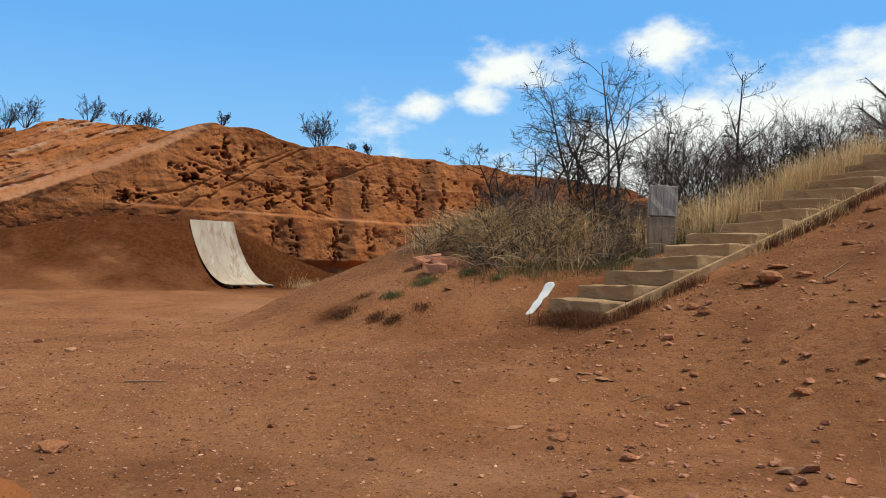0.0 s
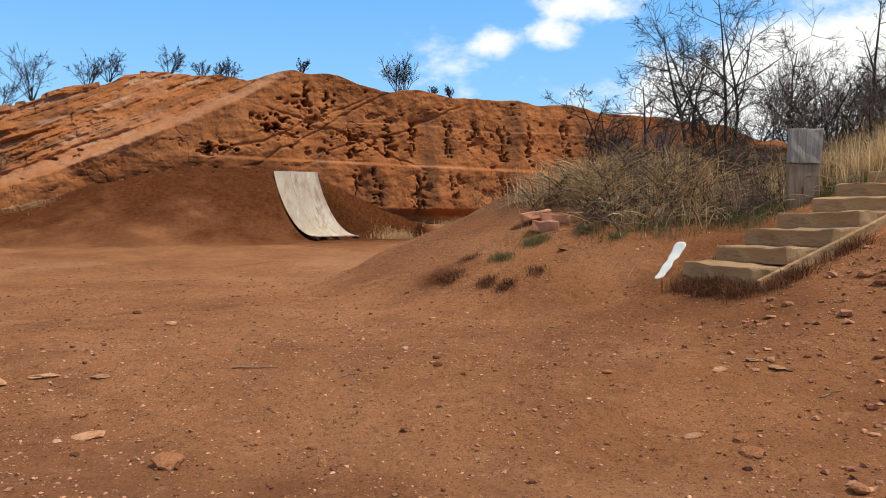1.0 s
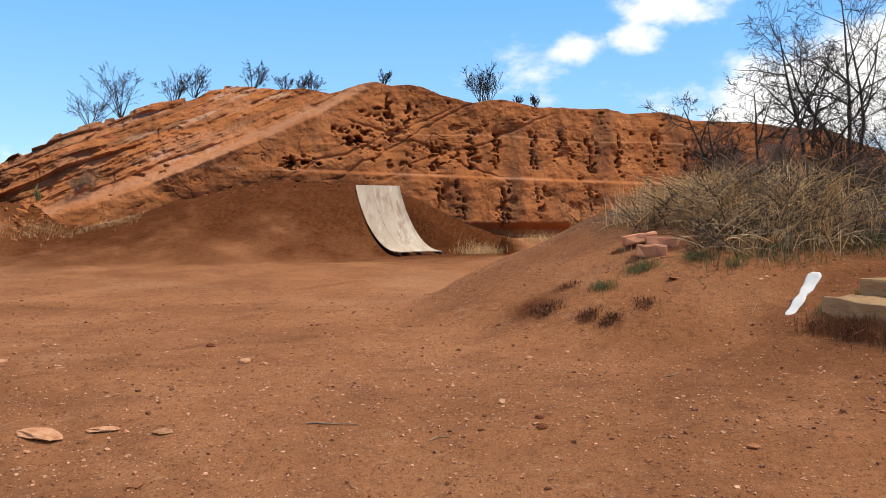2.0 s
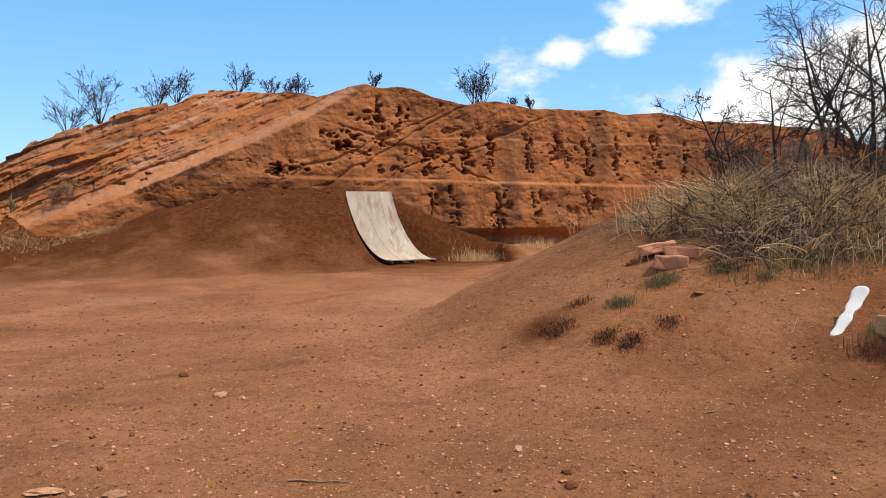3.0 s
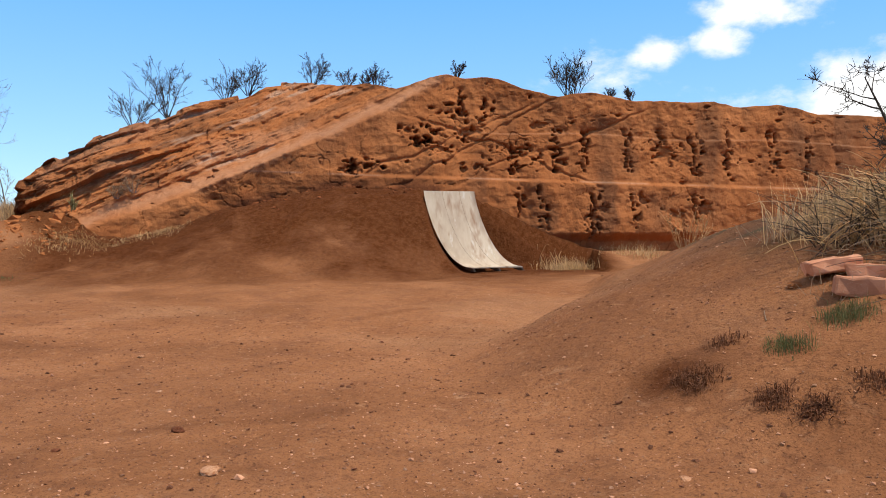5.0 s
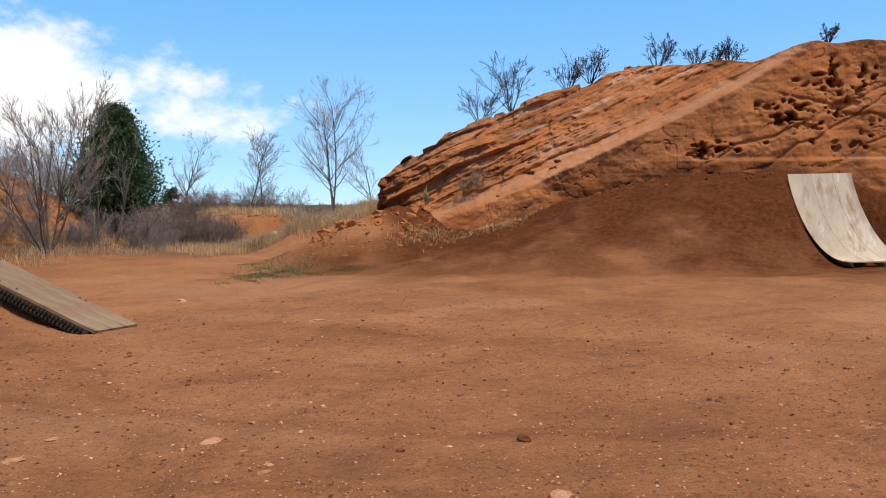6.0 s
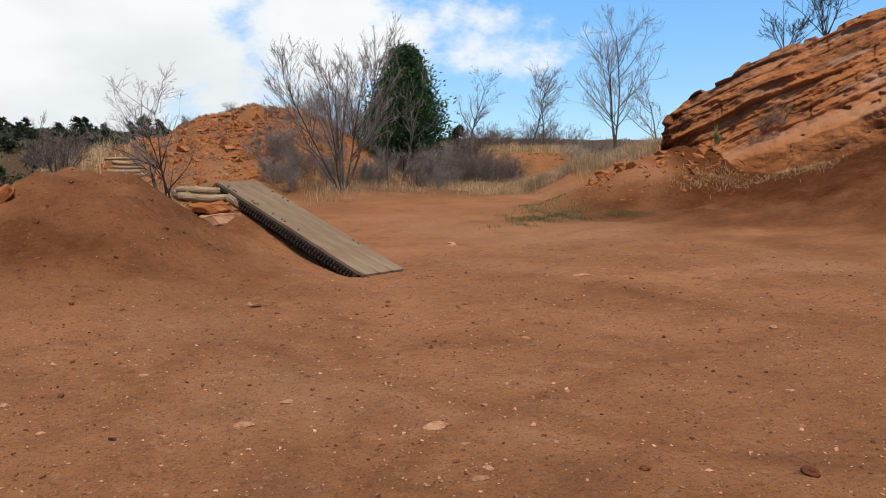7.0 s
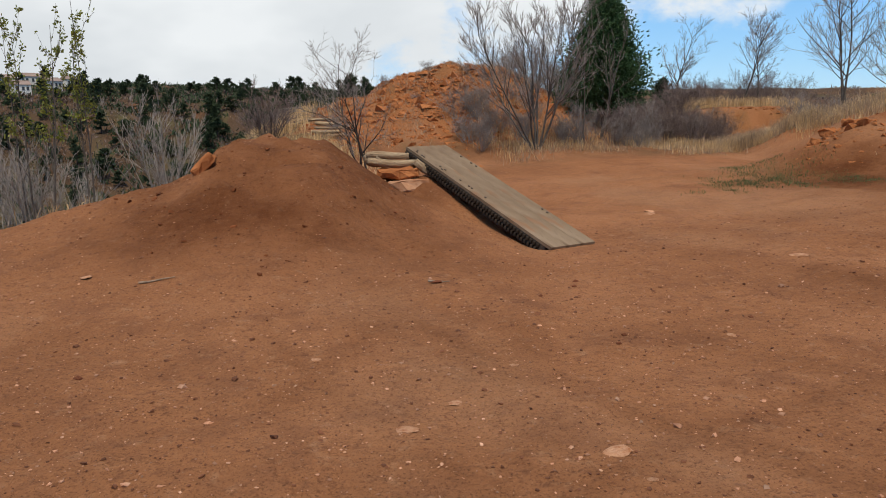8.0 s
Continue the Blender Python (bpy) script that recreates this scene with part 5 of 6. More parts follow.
def make_far_trees():
    def put(x, y):
        return (x, y, ground_z(x, y))

    needle_tree("pine_tree", put(-28.3, 20.85), "dense dark green pine tree behind leafless trees", 4.4, 1.75, 5, 22000, NEEDLES, first=0.14, size=0.13, gap=0.25)
    grey = "bare trees beyond the flat"
    for x, y, h, st, seed, ln in ((-24.2, 17.2, 4.4, 7, 107, (0, -0.10)),):
        bare_tree("bare_tree", put(x, y), "tall leafless grey tree with many upright stems", "tree", h, st, (15, 9, 5), BARK_GREY, TWIG_GREY, seed, radius=0.042, ratio=0.48, spread=26, lift=0.06, wiggle=0.055, fan=0.8, lean=ln, group=grey, rmin=0.005)
    for x, y, h, st, seed, ln in ((-25.0, 18.9, 3.9, 1, 102, (0, 0.12)), (-26.2, 19.9, 3.9, 2, 103, (0.0, 0.15))):
        bare_tree("bare_tree", put(x, y), "slim pale leafless tree in front of the pine", "tree", h, st, (7, 5, 3), BARK_GREY, TWIG_GREY, seed, radius=0.04, ratio=0.42, spread=32, lift=0.07, wiggle=0.08, fan=0.3, lean=ln, group=grey, rmin=0.005)
    for x, y, h, st, seed, ln in ((-21.9, 25.6, 4.25, 3, 111, (0.0, 0.0)), (-20.7, 26.4, 3.4, 1, 112, (0.0, 0.03)), (-30.0, 27.1, 3.6, 1, 113, (0.0, 0.15)), (-36.6, 27.4, 5.2, 1, 114, (0, 0)), (-31, 28.4, 3.0, 2, 115, (0, 0.1))):
        bare_tree("bare_tree", put(x, y), "slender leafless grey tree with spreading limbs", "tree", h, st, (13 if h > 4 else 11, 8, 5), BARK_GREY, TWIG_GREY, seed, radius=0.016 + 0.007 * h, ratio=0.50, spread=38, lift=0.08, wiggle=0.09, lean=ln, fan=0.28, group=grey, rmin=0.005)
    bare_tree("bare_tree", put(-17.6, 11.65), "small dark leafless tree beside the jump mound", "tree", 3.0, 3, (11, 8, 5), BARK, TWIG_GREY, 121, radius=0.032, ratio=0.5, spread=42, lift=0.04, wiggle=0.10, fan=0.3)
    rng = random.Random(9)
    # shrubs under the trees
    group = "leafless shrubs beyond the flat"
    made = []
    for k in range(5):
        mat = (TWIG_GREY, TWIG_RED)[k % 2]
        made.append(bare_tree("bare_shrub", put(-25 - k * 0.3, 19 + k), "dense leafless shrub of grey-brown twigs", "shrub", 1.5, 13, (9, 6), mat, mat, 140 + k, rmin=0.0042, radius=0.012, ratio=0.5, spread=34, lift=0.03, wiggle=0.13, fan=0.7, group=group, split=1))
    for x0, x1, y0, y1, n, lo, hi, kinds in ((-27.5, -24.6, 15.2, 18.6, 16, 0.35, 0.85, (0, 2, 4)), (-30.5, -26.8, 21.2, 24.2, 22, 0.4, 1.0, (1, 3)), (-31, -29.5, 18.5, 21.5, 8, 0.6, 1.2, (0, 2)), (-37, -31.5, 21.0, 25.0, 12, 0.6, 1.1, (1, 3)),
                                           (-27, -22.5, 26.4, 29, 10, 0.5, 1.1, (0, 2)), (-34, -29, 8.0, 11.0, 8, 0.4, 1.0, (0, 1)), (-33, -28, 17.8, 20, 8, 0.5, 1.1, (0, 2)), (-26.4, -24.6, 18.4, 21.4, 14, 0.3, 0.75, (0, 2, 4)), (-36, -30, 25.5, 31, 34, 0.35, 0.9, (1, 3))):
        for _ in range(n):
            src = made[rng.choice(kinds)]
            x, y = rng.uniform(x0, x1), rng.uniform(y0, y1)
            if -0.5 < scarp_pq(x, y)[1] < 1.3 and 27 < scarp_pq(x, y)[0] < 33.5:
                continue
            c = copy_thing(src, pose(*put(x, y), 0, 0, rng.uniform(0, 360)))
            sc = rng.uniform(lo, hi)
            c.scale = (sc * rng.uniform(0.8, 1.2), sc * rng.uniform(0.8, 1.2), sc * rng.uniform(0.75, 1.15))
    for _ in range(16):
        p, q = rng.uniform(27.8, 30.4), rng.uniform(-3.0, -0.7)
        c = copy_thing(made[rng.choice((1, 3))], pose(*put(-0.25 - 0.861 * p + 0.509 * q, 9.71 + 0.509 * p + 0.861 * q), 0, 0, rng.uniform(0, 360)))
        sc = rng.uniform(0.55, 0.95)
        c.scale = (sc, sc, sc * rng.uniform(0.85, 1.1))
    for x, y, sc in ((-30.6, 17.3, 0.42), (-30.9, 18.2, 0.55), (-30.2, 13.4, 0.3), (-29.0, 16.2, 0.25), (-28.4, 14.2, 0.22), (-30.8, 12.2, 0.4), (-31.0, 15.0, 0.3), (-27.9, 17.4, 0.35)):
        c = copy_thing(made[rng.choice((0, 2, 4))], pose(*put(x, y), 0, 0, rng.uniform(0, 360)))
        c.scale = (sc * 1.3, sc * 1.3, sc)
    # grey shrubs and budding saplings on the valley side
    for k, (x, y, h) in enumerate(((-15.0, 6.0, 1.9), (-16.5, 6.4, 2.3), (-14.9, 5.5, 2.0), (-18, 6.0, 2.4), (-16.0, 5.6, 2.2))):
        bare_tree("grey_shrub", put(x, y), "misty grey leafless shrub below the rim", "shrub", h, 9, (8, 6), TWIG_PALE, TWIG_PALE, 160 + k, rmin=0.0045, radius=0.016, ratio=0.45, spread=30, lift=0.04, wiggle=0.09, fan=0.6, group="grey shrubs on the valley side", split=1)
    bare_tree("grey_shrub", put(-17.6, 7.7), "tall pale leafless shrub behind the jump mound", "shrub", 2.5, 12, (9, 7), TWIG_PALE, TWIG_PALE, 171, rmin=0.005, radius=0.018, ratio=0.42, spread=24, lift=0.05, wiggle=0.06, fan=0.42, split=1)
    bare_tree("purple_shrub", put(-24.5, 9.4), "dense purplish-grey leafless shrub near the log steps", "shrub", 1.9, 16, (10, 8), BARK, TWIG_RED, 172, rmin=0.006, radius=0.016, ratio=0.45, spread=32, lift=0.03, wiggle=0.11, fan=0.8, split=1)
    for k, (x, y, h, ln) in enumerate(((-14.8, 6.95, 4.2, (0.02, 0.0)), (-14.6, 6.1, 3.9, (-0.05, -0.10)), (-14.5, 6.4, 3.4, (0, 0.03)))):
        bare_tree("sapling", put(x, y), "slim sapling with yellow-green opening leaves", "sapling", h, 2, (10, 6), BARK_GREY, BARK_GREY, 180 + k, radius=0.022, ratio=0.26, spread=22, lift=0.10, wiggle=0.04, fan=0.12, lean=ln, group="budding saplings", buds=(0.4, 0.4), split=1)
    # pines on the far hillside
    group = "pines on the far hill"
    src = []
    for k in range(5):
        src.append(needle_tree("far_pine", put(-70 - 6 * k, -6 + 5 * k), "dark pine on the brown far hillside", (3.4, 2.8, 4.2, 2.4, 3.2)[k], (1.2, 1.35, 1.15, 1.2, 1.5)[k], 30 + k, 420, NEEDLES_FAR, group, first=0.2, gap=0.45, size=0.5))
    for _ in range(340):
        az, r = radians(rng.uniform(82, 112)), 54 + 95 * rng.random() ** 1.1
        x, y = -1 - math.sin(az) * r, 10.4 + math.cos(az) * r
        c = copy_thing(rng.choice(src), pose(*put(x, y), 0, 0, rng.uniform(0, 360)))
        sc = rng.uniform(0.35, 0.8)
        c.scale = (sc * rng.uniform(0.9, 1.4), sc * rng.uniform(0.9, 1.4), sc)
    for az, r, sc in ((67.5, 70, 0.85), (66.6, 72, 0.6), (73.0, 64, 0.8), (51, 60, 0.7), (52.5, 66, 0.6), (60, 75, 0.5), (93.3, 96, 1.5), (86.6, 100, 1.3), (98.5, 84, 1.15), (88.5, 92, 1.1)):
        x, y = -1 - math.sin(radians(az)) * r, 10.4 + math.cos(radians(az)) * r
        c = copy_thing(src[2 if sc > 1 else 4], pose(*put(x, y), 0, 0, az * 7))
        c.scale = (sc, sc, sc)
    for x, y, sc in ((-38.7, 33.1, 0.42), (-38.2, 27.6, 0.5), (-41, 31.0, 0.35)):
        c = copy_thing(src[4], pose(*put(x, y), 0, 0, x * 9))
        c.scale = (sc, sc, sc)
    # scrub on the far hillside
    g = np.random.default_rng(4)
    az, r = np.radians(g.uniform(45, 116, 6500)), 45 + 130 * g.uniform(0, 1, 6500) ** 1.2
    c = np.column_stack([-1 - np.sin(az) * r, 10.4 + np.cos(az) * r])
    blades("far_scrub", tufts(g, np.concatenate([c[az > 1.25], c[az <= 1.25][::5]]), 16, 0.9), 0.55, 0.06, 2.2, TWIG_RED, g, "brown oak scrub on the far hillside", "scrub")
    blades("far_dark_scrub", tufts(g, (c[az > 1.30])[::2] + 1.3, 18, 0.6), 0.9, 0.11, 1.6, NEEDLES_FAR, g, "dark juniper scrub on the far hillside", "scrub")
    blades("far_hill_grass", tufts(g, c[::3] + 2, 12, 0.9), 0.3, 0.05, 2.0, STRAW_GREY, g, "dry grass on the far hillside", "grass")


make_far_trees()


def make_slab_plants():
    # low shrubs on the rock slab
    for k, (s, d, z, h) in enumerate(((-5.6, 0.75, 2.35, 0.42), (-5.2, 0.7, 2.5, 0.4))):
        p = (C0[0] + CE[0] * s + CN[0] * d, C0[1] + CE[1] * s + CN[1] * d, z - 0.1)
        bare_tree("slab_shrub", p, "low dry grey-brown shrub on the rock slab", "shrub", h, 16, (7, 4), TWIG_RED, STRAW_GREY, 200 + k, radius=0.008, ratio=0.5, spread=35, lift=0.02, wiggle=0.12, fan=0.9, split=1)
    s, d = -6.5, 1.2
    foot = np.array([[C0[0] + CE[0] * s + CN[0] * d, C0[1] + CE[1] * s + CN[1] * d, 1.9]])
    g = np.random.default_rng(44)
    yucca = blades("yucca", np.repeat(foot, 70, 0) + g.normal(0, 0.03, (70, 3)), 0.42, 0.010, 1.0, YUCCA, g, "spiky dry yellow-green yucca on the rock slab", "plant")
    del yucca["kind"]
    # pale bush at the foot of the cliff
    x, y = -1.4, 30.6
    bare_tree("pale_shrub", (x, y, ground_z(x, y)), "pale straw-coloured dead bush below the cliff", "shrub", 1.5, 12, (7, 4), STRAW, STRAW, 210, radius=0.016, ratio=0.4, spread=30, lift=0.04, wiggle=0.08, fan=0.7, split=1)


make_slab_plants()


# ---- stones, logs and small things ----
def stone_mesh(name, seed, flat=0.6, rough=0.35, detail=2, mat=None):
    bm = bmesh.new()
    bmesh.ops.create_icosphere(bm, subdivisions=detail, radius=0.5)
    off = Vector((seed * 3.7, seed * 1.3, seed * 2.1))
    for v in bm.verts:
        n = v.co.normalized()
        k = 1 + rough * noise.noise(n * 1.3 + off) + 0.35 * rough * noise.noise(n * 3.1 + off)
        for cut in range(3):
            w = Vector((math.sin(seed + cut * 2.1), math.cos(seed * 1.7 + cut), math.sin(seed * 0.7 + cut * 1.1) * 0.6)).normalized()
            h = n.dot(w)
            if h > 0.55:
                k *= 0.55 / h * 0.35 + 0.65
        v.co = n * 0.5 * k
        v.co.z *= flat
    me = bpy.data.meshes.new(name)
    bm.to_mesh(me)
    bm.free()
    me.materials.append(mat or STONE)
    return me


BRICK = material("pink_brick", [(0.40, 0.165, 0.085), (0.50, 0.22, 0.122), (0.57, 0.29, 0.18)], 7, 0.92, 0.5, 40, 0.01, per_object=0.12)


CLODS_RED = material("red_clods", [(0.10, 0.032, 0.012), (0.15, 0.048, 0.018), (0.22, 0.07, 0.026)], 6, 0.95, 0.3, 60, 0.006, island=0.3, spec=0.1)
PALE = material("pale_sandstone", [(0.40, 0.185, 0.095), (0.50, 0.26, 0.145), (0.60, 0.36, 0.225)], 10, 0.97, 0.6, 50, 0.01, per_object=0.22, spec=0.06, fine=[((0.36, 0.14, 0.06), 5, 0.5, 0.68)])


DEEP = material("dark_red_stone", [(0.12, 0.040, 0.020), (0.19, 0.066, 0.033), (0.26, 0.095, 0.048)], 12, 0.97, 0.6, 50, 0.01, per_object=0.25, spec=0.05)


def make_stones():
    pale = [stone_mesh("stone", k, f, 0.4, 2, PALE) for k, f in enumerate((0.65, 0.5, 0.35, 0.6, 0.75, 0.28))]
    meshes = [stone_mesh("stone", k, f, 0.4) for k, f in enumerate((0.65, 0.5, 0.35, 0.6, 0.75, 0.28))]
    deep = [stone_mesh("stone", k, f, 0.45, 2, DEEP) for k, f in enumerate((0.65, 0.5, 0.35, 0.6))]
    rng = random.Random(15)
    # x, y, size, kind of shape
    near = [(0.73, 9.7, 0.1, 3), (2.64, 9.44, 0.15, 1), (3.02, 8.95, 0.14, 1), (-0.38, 8.95, 0.24, 2), (0.41, 9.13, 0.09, 0), (-0.09, 9.41, 0.08, 0), (0.26, 9.38, 0.06, 3), (-1.4, 9.65, 0.11, 3), (1.55, 9.8, 0.04, 0), (1.23, 8.4, 0.08, 0), (3.71, 9.33, 0.07, 0),
            (2.62, 9.64, 0.12, 3), (1.36, 10.37, 0.05, 0), (1.91, 10.58, 0.09, 2), (3.74, 10.77, 0.1, 1)]
    flat = [(-2.61, 10.25, 0.42, 5), (-2.25, 10.42, 0.28, 5), (-1.8, 10.46, 0.18, 5), (-1.14, 9.37, 0.22, 5), (2.9, 10.92, 0.14, 5), (2.66, 10.73, 0.12, 5), (3.03, 10.79, 0.16, 5), (2.38, 9.68, 0.15, 5), (3.2, 11.86, 0.12, 2), (-9.19, 15.84, 0.25, 5), (-2.4, 12.53, 0.15, 4),
            (-5.84, 15.69, 0.1, 3), (-4.55, 11.82, 0.17, 5), (-3.79, 11.71, 0.1, 5), (-5.11, 10.84, 0.14, 5), (-13.31, 15.9, 0.24, 5), (-9.43, 8.16, 0.19, 5), (-6.1, 11.7, 0.09, 5), (-6.48, 10.39, 0.09, 5), (-6.48, 13.51, 0.1, 5), (-13.02, 15.77, 0.22, 5), (-9.34, 16.32, 0.08, 3),
            (-3.89, 11.81, 0.08, 5), (-4.24, 11.86, 0.06, 5), (-5.48, 11.18, 0.11, 5), (0.16, 13.29, 0.11, 5), (0.96, 9.9, 0.04, 0)]
    dark = [(-3.18, 13.18, 0.13, 0), (0.69, 10.88, 0.11, 1), (-8.45, 12.94, 0.07, 0), (-8.11, 12.49, 0.07, 0), (-6.49, 8.83, 0.09, 1), (-6.62, 12.7, 0.07, 0), (-8.68, 13.03, 0.08, 0), (0.65, 11.02, 0.08, 1), (2.23, 11.73, 0.06, 1), (-3.55, 12.49, 0.08, 3), (-6.33, 12.54, 0.06, 0),
            (-8.77, 11.62, 0.17, 2), (-6.95, 13.94, 0.06, 0)]
    slope = [(4.82, 12.53, 0.4, 1), (4.64, 12.55, 0.3, 5), (4.1, 12.06, 0.2, 0), (4.04, 12.32, 0.17, 3), (5.0, 12.92, 0.28, 5), (4.77, 10.22, 0.12, 1), (4.32, 10.06, 0.15, 1), (5.09, 12.38, 0.17, 3), (5.18, 11.98, 0.14, 0), (6.5, 14.32, 0.18, 3), (5.8, 13.16, 0.17, 1),
             (5.13, 10.86, 0.11, 0), (4.49, 11.72, 0.09, 3), (4.35, 10.57, 0.08, 0), (4.56, 10.25, 0.08, 3), (1.44, 14.75, 0.17, 5), (2.43, 15.44, 0.21, 4)]
    for group, spots, label in (("stones on the flat dirt", near, "brown stone half sunk in the dirt"), ("stones on the flat dirt", flat, "pale sandstone piece lying on the dirt"), ("stones on the flat dirt", dark, "small dark red stone on the dirt"), ("stones beside the stairs", slope, "reddish stone on the dirt slope beside the stairs")):
        for x, y, size, k in spots:
            ob = new("stone", (pale if spots is flat else deep if spots is dark else meshes)[k])
            ob.matrix_basis = pose(x, y, ground_z(x, y) + size * (0.015 if k == 5 else 0.08), rng.uniform(-8, 8), rng.uniform(-8, 8), rng.uniform(0, 360))
            size *= 0.78 if spots is dark else 0.95
            ob.scale = (size, size * rng.uniform(0.6, 0.95), size * (0.55 if spots is flat else 0.75))
            tagged(ob, label, "stone", group)
    # red slabs by the foot of the hill and on the mound
    red = [stone_mesh("red_rock", 20 + k, 0.5, 0.25, 2, ROCK) for k in range(3)]
    for x, y, z, ln, wd, ht, tilt, az, k in ((1.02, 15.80, 0.08, 0.40, 0.22, 0.11, -8, 14, 1), (1.30, 15.64, 0.04, 0.36, 0.22, 0.11, 0, -12, 2), (1.17, 15.42, 0.04, 0.34, 0.2, 0.15, 3, 5, 3)):
        ob = part("brick", box(ln, wd, ht, 0.022, 0.03, 2, k), BRICK)
        ob.matrix_basis = pose(x, y, ground_z(x, y) + z, 0, tilt, az)
        tagged(ob, "rough pinkish-red stone brick at the grass edge", "brick", "bricks at the grass edge")
    for x, y, z, sx, sy, sz, rx, rz, k in ((3.0, 17.0, 0.0, 0.42, 0.34, 0.4, 20, 30, 0), (0.75, 15.75, 0.0, 0.16, 0.13, 0.14, 0, 60, 1),
                                          (-0.12, 8.02, 0.02, 0.76, 0.30, 0.32, 0, -36, 2), (-18.2, 21.5, 0.0, 0.35, 0.3, 0.25, 0, 10, 0)):
        ob = new("red_rock", red[k])
        ob.matrix_basis = pose(x, y, ground_z(x, y) + z, rx, 0, rz)
        ob.scale = (sx, sy, sz)
        tagged(ob, "orange-red sandstone block lying on the ground", "rock", "loose red rocks")
    for x, y, z, sx, sy, sz, rx, rz, k in ((3.25, 16.5, 0.05, 0.36, 0.28, 0.28, 10, 20, 1), (2.7, 17.9, 0.2, 0.5, 0.4, 0.45, 15, 70, 2), (3.4, 18.3, 0.35, 0.7, 0.5, 0.5, 0, 40, 0), (4.4, 18.0, 0.2, 0.6, 0.4, 0.4, 12, 10, 1), (2.45, 15.42, 0.04, 0.2, 0.17, 0.2, 0, 10, 2), (4.9, 17.3, 0.1, 0.4, 0.3, 0.35, 0, 80, 0)):
        ob = new("boulder", red[k])
        ob.matrix_basis = pose(x, y, ground_z(x, y) + z, rx, 0, rz)
        ob.scale = (sx, sy, sz)
        tagged(ob, "weathered red-brown boulder among dry brush on the hill", "rock", "boulders on the hill")
    ob = part("red_rock", box(0.13, 0.13, 0.34, 0.025, 0.04, 2, 8), ROCK)
    ob.matrix_basis = pose(-11.75, 9.10, ground_z(-11.75, 9.10) + 0.07, -42, 12, 5)
    tagged(ob, "tilted orange-red stone block on the mound's edge", "rock", "loose red rocks")
    for x, y, z, sx, sy, sz, rz, k in ((-17.3, 21.9, 0.0, 0.36, 0.28, 0.20, 30, 1), (-16.9, 21.3, 0.0, 0.28, 0.22, 0.16, 70, 2), (-17.0, 22.2, -0.02, 0.34, 0.28, 0.18, 50, 4), (-16.3, 22.0, 0.02, 0.3, 0.25, 0.16, 100, 5)):
        ob = part("red_rock", box(sx, sy, sz, 0.04, 0.09, 2, k), ROCK)
        ob.matrix_basis = pose(x, y, ground_z(x, y) + z, 8 * k % 15, 6, rz)
        tagged(ob, "angular red sandstone block below the slab", "rock", "loose red rocks")
    # rubble of the red hill and below the slab, too many to count
    rng2 = np.random.default_rng(22)
    pts = []
    for _ in range(2600):
        pts.append((-29.4 + rng2.normal(0, 2.0), 15.4 + rng2.normal(0, 2.5), 0.13 * math.exp(abs(rng2.normal(0, 0.6)))))
    for _ in range(170):
        s = rng2.uniform(-9.3, -6.3)
        d = 1.9 + rng2.normal(0, 0.6)
        pts.append((C0[0] + CE[0] * s + CN[0] * d, C0[1] + CE[1] * s + CN[1] * d, rng2.uniform(0.04, 0.2)))
    for _ in range(26):
        s, d = rng2.uniform(-8.9, -6.6), 1.4 + rng2.normal(0, 0.5)
        pts.append((C0[0] + CE[0] * s + CN[0] * d, C0[1] + CE[1] * s + CN[1] * d, rng2.uniform(0.2, 0.4)))
    for _ in range(260):
        p, q = rng2.uniform(29.6, 32.6), rng2.normal(0.4, 0.9)
        pts.append((-0.25 - 0.861 * p + 0.509 * q, 9.71 + 0.509 * p + 0.861 * q, 0.07 * math.exp(abs(rng2.normal(0, 0.6)))))
    crumbs = []
    for _ in range(520):
        s = rng2.uniform(-6.5, 4.2)
        d = float(np.interp(s, [-8, -4, 0, 1.4, 2.2, 3.6, 5], [1.7, 1.0, 0.8, 1.3, 1.5, 1.5, 1.2])) + abs(rng2.normal(0, 0.5))
        x, y = C0[0] + CE[0] * s + CN[0] * d, C0[1] + CE[1] * s + CN[1] * d
        if abs((x - RAMP_TOP[0]) * RAMP_R[0] + (y - RAMP_TOP[1]) * RAMP_R[1] - 1.1) > 1.4:
            crumbs.append((x, y, 0.05 * math.exp(rng2.normal(0, 0.6))))
    for _ in range(420):
        crumbs.append((-11.2 + rng2.normal(0, 1.1), 10.0 + rng2.normal(0, 1.0), 0.022 * math.exp(rng2.normal(0, 0.6))))
    lump(crumbs, rng2, "dirt_lumps", CLODS_RED, "dark crumbled dirt lumps on the dirt mounds", "clods", 0.7, -0.1)
    lump(pts, rng2, "rubble", ROCK, "broken orange rock rubble on the slopes", "rubble", 0.6, -0.35)


